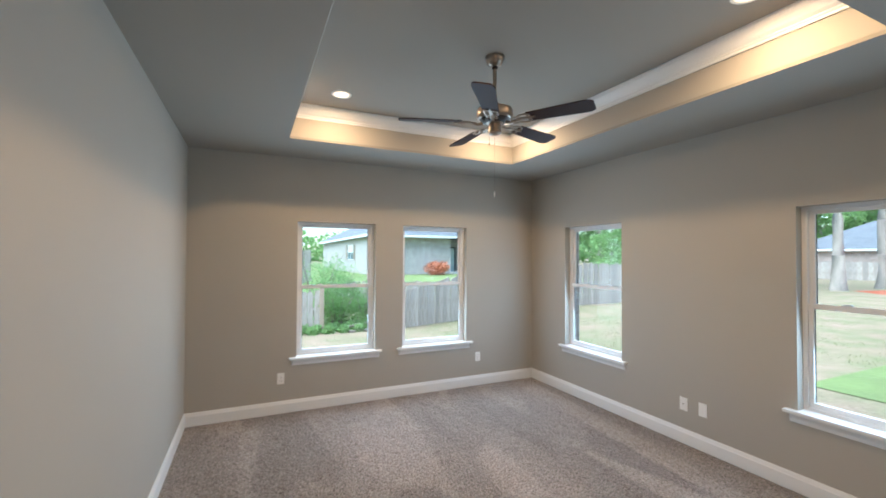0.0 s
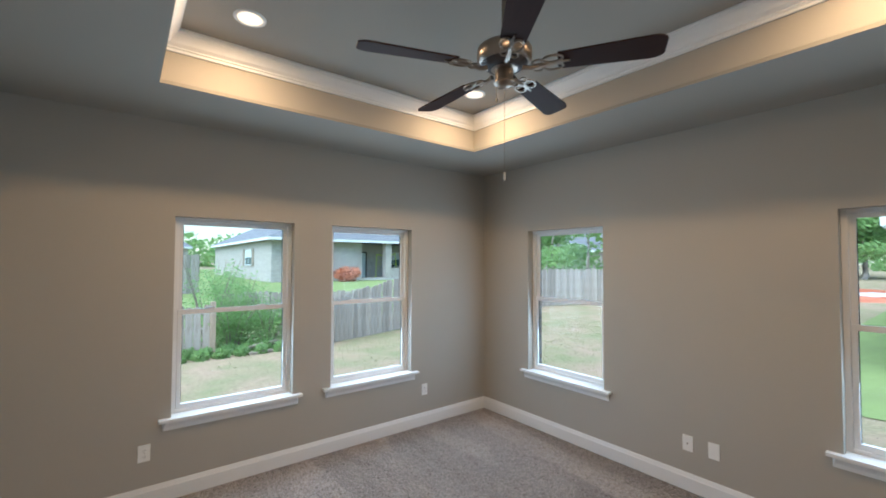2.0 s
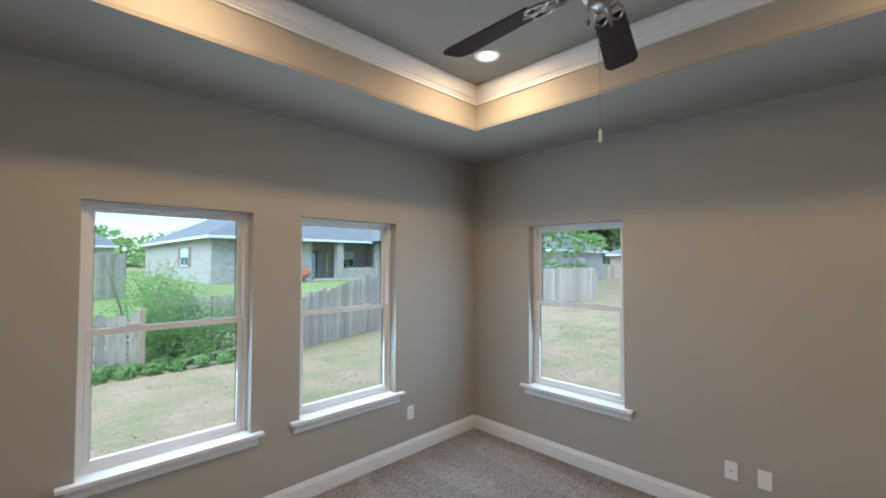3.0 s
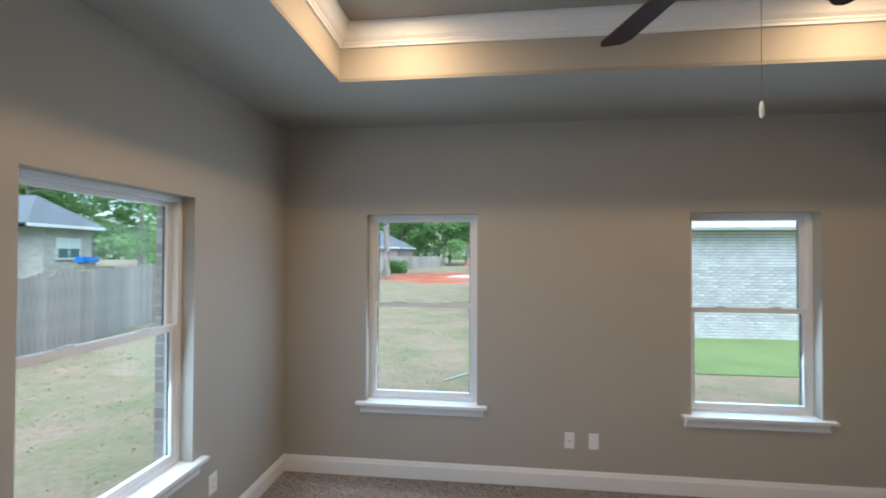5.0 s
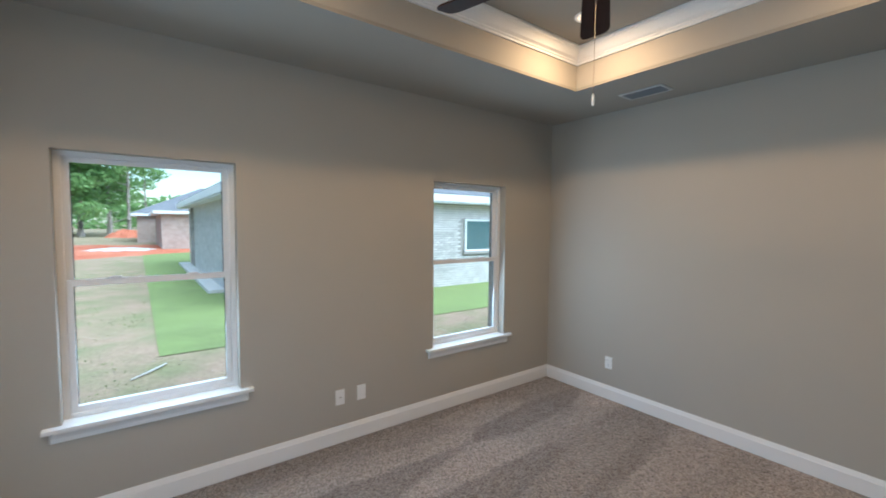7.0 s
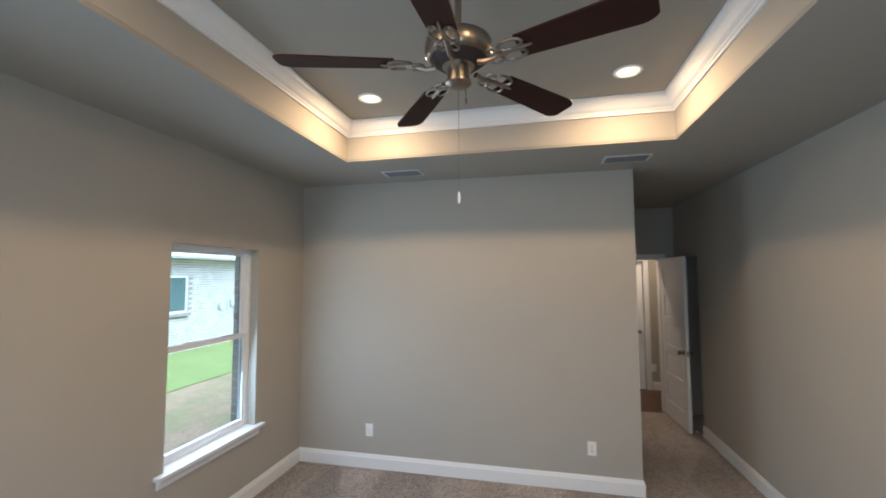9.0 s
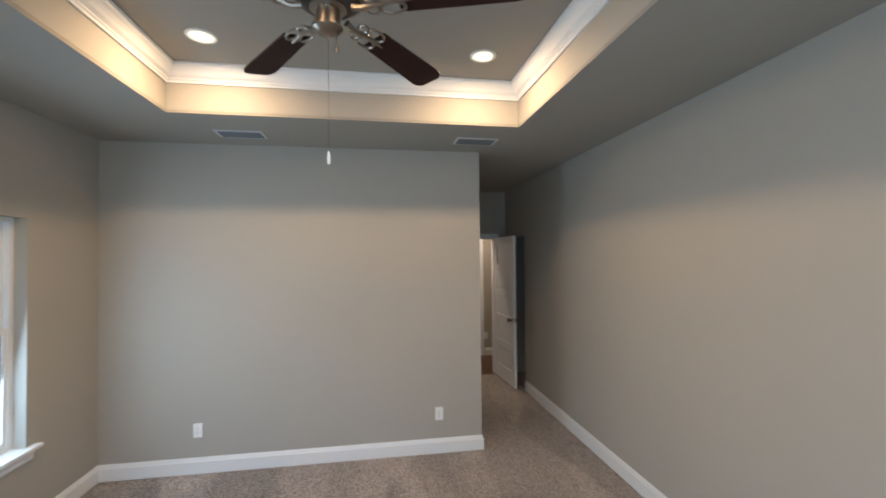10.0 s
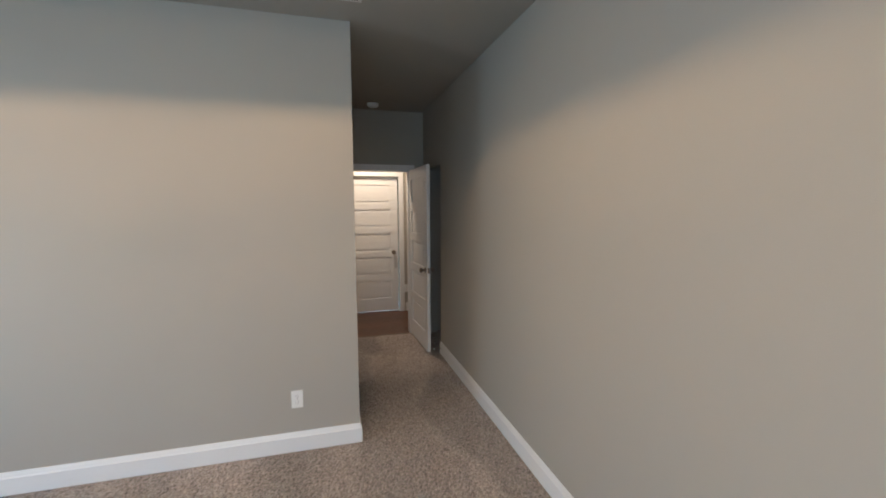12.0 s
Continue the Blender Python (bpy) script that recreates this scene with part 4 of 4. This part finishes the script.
fence([(4.0, 11.9), (7.4, 13.0), (12.0, 14.2)], [1.0, 1.58, 1.72], FENCE, "weathered grey wooden board fence with uneven tops", seed=3)
fence([(12.05, 14.2), (16.5, 14.4), (21.0, 12.6)], [1.72, 1.70, 1.70], FENCE, "pale weathered wooden privacy fence across the yard", seed=4)
fence([(-3.0, 12.5), (2.08, 12.45)], [1.05, 1.05], FENCE, "low grey fence panel with a leaning end post", seed=5)
fence([(3.0, 16.2), (7.5, 15.4)], [1.05, 1.05], FENCE, "old dark fence behind the shrubs", seed=6)
fence([(-2.0, 24.0), (3.6, 26.4)], [2.3, 2.35], FENCE, "pale wooden privacy fence of the neighbouring yard", step=0.2, width=0.19, seed=7)
fence([(46.0, 34.0), (52.0, 16.5), (64.0, 11.5)], [1.7, 1.7, 1.7], FENCE, "long grey wooden fence at the far side of the plots", step=0.36, width=0.34, post_every=4, seed=8)
marker = thing("marker_post", pose(4.6, 14.6, G0), "bright yellow-green post beside the old fence", "post")
part("post", boxes((-0.06, 0.06, -0.05, 0.05, 0, 1.2), bevel=0.008), mat("lime_paint", (0.42, 0.55, 0.05), 0.6, var=0.1, bump=0.05), marker)
end_post = thing("fence_post", pose(2.12, 12.38, G0), "brown wooden end post of the low fence", "post")
part("post", boxes((-0.05, 0.05, -0.05, 0.05, 0, 1.15), bevel=0.006), FENCE_NEW, end_post)


# ---- houses ----
def hip_roof(x0, x1, y0, y1, z, ridge, over=0.45):
    x0, x1, y0, y1 = x0 - over, x1 + over, y0 - over, y1 + over
    half = min(x1 - x0, y1 - y0) / 2
    if x1 - x0 > y1 - y0:
        a, b = (x0 + half, (y0 + y1) / 2), (x1 - half, (y0 + y1) / 2)
    else:
        a, b = ((x0 + x1) / 2, y0 + half), ((x0 + x1) / 2, y1 - half)
    bm = bmesh.new()
    lo = [bm.verts.new((x, y, z)) for x, y in ((x0, y0), (x1, y0), (x1, y1), (x0, y1))]
    up = [bm.verts.new((x, y, z + 0.05)) for x, y in ((x0, y0), (x1, y0), (x1, y1), (x0, y1))]
    p, q = bm.verts.new((*a, ridge)), bm.verts.new((*b, ridge))
    bm.faces.new(lo[::-1])
    for i in range(4):
        bm.faces.new((lo[i], lo[(i + 1) % 4], up[(i + 1) % 4], up[i]))
    if x1 - x0 > y1 - y0:
        fs = ((up[0], up[1], q, p), (up[1], up[2], q), (up[2], up[3], p, q), (up[3], up[0], p))
    else:
        fs = ((up[0], up[1], p), (up[1], up[2], q, p), (up[2], up[3], q), (up[3], up[0], p, q))
    for f in fs:
        bm.faces.new(f)
    bmesh.ops.recalc_face_normals(bm, faces=bm.faces)
    return bm


def house_window(parent, face, x, y, w, z0, z1, blind=False):
    """A framed window on a wall: face is the way it looks in degrees round z (0: towards -y)."""
    at = pose(x, y, 0, 0, 0, face)
    win = part("window", boxes((-w / 2, w / 2, -0.03, 0.02, z0, z0 + 0.06), (-w / 2, w / 2, -0.03, 0.02, z1 - 0.06, z1), (-w / 2, -w / 2 + 0.06, -0.03, 0.02, z0 + 0.06, z1 - 0.06), (w / 2 - 0.06, w / 2, -0.03, 0.02, z0 + 0.06, z1 - 0.06)), FASCIA, parent, "white framed window", at)
    part("pane", boxes((-w / 2 + 0.06, w / 2 - 0.06, -0.012, 0.012, z0 + 0.06, z1 - 0.06)), FAR_PANE, win, "dark reflecting glass")
    if blind:
        part("blind", boxes((-w / 2 + 0.06, w / 2 - 0.06, -0.020, -0.014, (z0 + z1) / 2, z1 - 0.06)), BLIND, win, "half drawn pale blind")
        part("mullion", boxes((-0.025, 0.025, -0.028, -0.021, z0 + 0.06, z1 - 0.06)), FASCIA, win)
    part("brick_sill", boxes((-w / 2 - 0.08, w / 2 + 0.08, -0.06, 0.0, z0 - 0.09, z0 - 0.001)), MORTAR, win)


def house(label, x0, x1, y0, y1, eave, ridge, brick, at=None):
    h = thing("house", pose(0, 0, 0), label, "house")
    part("wall", boxes((x0, x1, y0, y1, GROUND, eave)), brick, h, "brick walls")
    part("roof", hip_roof(x0, x1, y0, y1, eave + 0.18, ridge), SHINGLE, h, "grey shingled hip roof")
    o = 0.45
    part("fascia", boxes((x0 - o - 0.02, x1 + o + 0.02, y0 - o - 0.02, y0 - o, eave, eave + 0.2), (x0 - o - 0.02, x1 + o + 0.02, y1 + o, y1 + o + 0.02, eave, eave + 0.2),
                         (x0 - o - 0.02, x0 - o, y0 - o, y1 + o, eave, eave + 0.2), (x1 + o, x1 + o + 0.02, y0 - o, y1 + o, eave, eave + 0.2)), FASCIA, h, "white fascia board")
    part("soffit", boxes((x0 - o, x1 + o, y0 - o, y1 + o, eave - 0.03, eave - 0.005)), FASCIA, h, "white soffit")
    return h


# long brick house across the back yard, with a recessed porch
ha = thing("house", pose(0, 0, RISE), "light brick ranch house with a grey hip roof and porch", "house")
part("wall", boxes((9.0, 16.2, 33.6, 57, GROUND, 2.85), (22.6, 25.6, 30.6, 46, GROUND, 2.85), (16.2, 22.6, 35.6, 46, GROUND, 2.85)), BRICK_GREY, ha, "light grey brick walls")
part("porch_floor", boxes((16.2, 22.6, 33.0, 35.6, GROUND, -0.12)), CONCRETE, ha)
part("porch_half_wall", boxes((18.4, 22.6, 33.2, 33.45, -0.12, 0.75)), BRICK_GREY, ha)
for x in (18.4, 22.3):
    part("porch_column", boxes((x - 0.28, x + 0.28, 33.0, 33.56, -0.12, 2.85)), BRICK_GREY, ha)
part("porch_door", boxes((16.7, 17.5, 35.5, 35.59, -0.12, 2.0), bevel=0.01), BLIND, ha, "pale porch door")
part("door_frame", boxes((16.58, 16.7, 35.48, 35.59, -0.12, 2.12), (17.5, 17.62, 35.48, 35.59, -0.12, 2.12), (16.7, 17.5, 35.48, 35.59, 2.0, 2.12)), DARK, ha, "dark door frame")
part("roof", hip_roof(9.0, 25.6, 33.2, 57, 2.98, 7.6), SHINGLE, ha, "grey shingled hip roof")
part("roof_wing", hip_roof(21.8, 25.6, 30.6, 40, 2.98, 4.9), SHINGLE, ha, "grey shingled hip roof")
part("fascia", boxes((8.53, 21.3, 32.72, 32.75, 2.8, 3.0), (8.53, 8.56, 32.75, 57, 2.8, 3.0), (21.3, 26.1, 30.12, 30.15, 2.8, 3.0), (26.05, 26.08, 30.15, 46, 2.8, 3.0)), FASCIA, ha, "white fascia board")
house_window(ha, -90, 9.0, 40.5, 2.4, 0.9, 2.25, True)
for y in (38.95, 42.05):
    part("shutter", boxes((8.93, 8.995, y - 0.3, y + 0.3, 0.85, 2.3), bevel=0.01), DEADWOOD, ha, "brown window shutter")
part("vent_pipe", tube([(13.2, 36.0, 4.2), (13.2, 36.0, 5.05)], 0.05), FASCIA, ha, "white roof vent pipe")
house_window(ha, 0, 20.4, 35.6, 1.8, 0.8, 2.1, True)
house_window(ha, 0, 24.1, 30.6, 1.5, 0.9, 2.2, True)
net = thing("sports_net", pose(18.9, 34.4, RISE - 0.12), "yellow framed rebound net standing on the porch", "net")
LIME = mat("lime_plastic", (0.55, 0.68, 0.06), 0.5, var=0.05, bump=0.0)
part("top_bar", tube([(-0.9, 0, 2.0), (-0.2, 0, 1.9), (0.5, 0, 1.95), (0.95, 0, 2.1)], 0.035, 8), LIME, net)
part("side_bar", tube([(0.95, 0, 2.1), (1.05, 0, 1.6), (1.15, 0, 0.0)], 0.035, 8), LIME, net)
part("side_bar", tube([(-0.9, 0, 2.0), (-0.95, 0, 0.0)], 0.03, 8), LIME, net)
for z in (1.15, 1.5):
    part("cord", tube([(-0.92, 0, z), (1.05, 0, z)], 0.012, 6), LIME, net)
grill = thing("porch_grill", pose(19.6, 34.7, RISE - 0.12), "dark kettle grill behind the porch half wall", "grill")
part("bowl", lathe([(0.08, 0.75), (0.24, 0.85), (0.30, 1.0), (0.26, 1.15), (0.10, 1.24)], 20), DARK, grill, smooth=True)
for a in (0, 120, 240):
    part("leg", tube([(0.26 * math.cos(radians(a)), 0.26 * math.sin(radians(a)), 0), (0.15 * math.cos(radians(a)), 0.15 * math.sin(radians(a)), 0.8)], 0.015, 6), DARK, grill)
house("brick house with a grey roof beyond the yards", -5, 7.0, 64, 76, 3.3, 8.4, BRICK_GREY)
house("pale house behind the fence among trees", 56, 68, 16.6, 27, 2.5, 5.8, BRICK_PINK)
hc = house("pale house half hidden by the fence", 36, 46, 23.5, 32, 2.7, 5.6, BRICK_GREY)
house_window(hc, 0, 41, 23.5, 1.4, 0.9, 2.1, True)
he = house("pinkish brick house under construction on red clay", 36.4, 48, -10, 3.6, 2.3, 5.6, BRICK_PINK)
house_window(he, -90, 36.4, 1.0, 1.0, 0.6, 1.9)
hf = house("pinkish brick house farther along the row", 50, 62, -8, 5.0, 2.3, 5.6, BRICK_PINK)
tub = thing("storage_tub", pose(19.6, 24.5, G0), "blue plastic tub on a stand behind the fence", "tub")
part("stand", boxes((-0.3, 0.3, -0.2, 0.2, 0, 1.55), bevel=0.02), DEADWOOD, tub)
part("tub", boxes((-0.42, 0.42, -0.25, 0.25, 1.55, 1.85), bevel=0.04), BLUE, tub, "blue plastic tub")

# white brick neighbour: its west wall is laid brick by brick
NX, NY0, NY1, NE = 11.55, -12.0, 3.0, 2.36
hd = thing("house", pose(0, 0, 0), "whitewashed brick house with a white eave next door", "house")
part("wall", boxes((NX, 21.5, NY0, NY1, GROUND, NE), (21.5, 24.5, NY0, 0.5, GROUND, NE)), MORTAR, hd, "pale mortar and brick walls")
part("wall_north_face", boxes((NX + 0.02, 21.5, NY1 + 0.001, NY1 + 0.03, GROUND, NE)), brick_mat("white_brick_face", (0.72, 0.70, 0.67), (0.56, 0.53, 0.50), (0.62, 0.60, 0.57)), hd, "whitewashed brick")
part("roof", hip_roof(NX, 24.5, NY0, NY1, NE + 0.22, 5.6, 0.4), SHINGLE, hd, "grey shingled hip roof")
part("fascia", boxes((NX - 0.42, NX - 0.39, NY0, NY1 + 0.4, NE + 0.02, NE + 0.24), (NX - 0.42, 24.9, NY1 + 0.4, NY1 + 0.43, NE + 0.02, NE + 0.24)), FASCIA, hd, "white fascia board")
part("soffit", boxes((NX - 0.39, 24.9, NY0, NY1 + 0.4, NE - 0.02, NE + 0.01)), FASCIA, hd, "white soffit")
part("patio_slab", boxes((14.0, 24.0, NY1 + 0.031, NY1 + 0.45, GROUND, GROUND + 0.10), bevel=0.01), CONCRETE, hd, "pale concrete patio")
part("porch_column", boxes((23.2, 23.65, NY1 - 0.43, NY1 + 0.02, GROUND, NE)), BRICK_GREY, hd, "brick porch column")
WY0, WY1, WZ0, WZ1 = -4.85, -3.65, 0.80, 1.86
house_window(hd, -90, NX - 0.03, (WY0 + WY1) / 2, WY1 - WY0, WZ0, WZ1)
for y, z in ((-6.7, 0.97), (-6.2, 0.90)):
    part("utility_box", boxes((NX - 0.09, NX - 0.001, y - 0.09, y + 0.09, z - 0.10, z + 0.10), bevel=0.01), BLIND, hd, "small grey utility box")
brick_me = mesh_of("brick", boxes((-0.012, 0.0, -0.0975, 0.0975, -0.0295, 0.0295), bevel=0.003), WHITE_BRICK)
far_bricks = []
made = 0
course = 0
zc = GROUND + 0.04
while zc < NE - 0.05:
    yy = -8.7 + (course % 2) * 0.104
    while yy < NY1 - 0.1:
        if not (WY0 - 0.19 < yy < WY1 + 0.19 and WZ0 - 0.13 < zc < WZ1 + 0.04):
            if made < 300 and -3.3 < yy < 0.2 and 0.15 < zc < 1.75:
                part("brick", brick_me, None, hd, at=pose(NX - random.uniform(0.0, 0.004), yy, zc))
                made += 1
            else:
                far_bricks.append((yy, zc))
        yy += 0.208
    zc += 0.0725
    course += 1
vs, fs = [], []
for y, z in far_bricks:
    x, s0 = NX - 0.012 - random.uniform(0, 0.004), len(vs)
    vs += [(x, y - 0.095, z - 0.028), (x, y + 0.095, z - 0.028), (x, y + 0.095, z + 0.028), (x, y - 0.095, z + 0.028),
           (NX, y - 0.0985, z - 0.030), (NX, y + 0.0985, z - 0.030), (NX, y + 0.0985, z + 0.030), (NX, y - 0.0985, z + 0.030)]
    fs += [(s0, s0 + 3, s0 + 2, s0 + 1)] + [(s0 + i, s0 + (i + 1) % 4, s0 + 4 + (i + 1) % 4, s0 + 4 + i) for i in range(4)]
bm_me = bpy.data.meshes.new("bricks")
bm_me.from_pydata(vs, [], fs)
bm_me.materials.append(WHITE_BRICK)
rest = part("bricks", bm_me, None, hd, "whitewashed bricks")
rest["kind"] = "stuff"
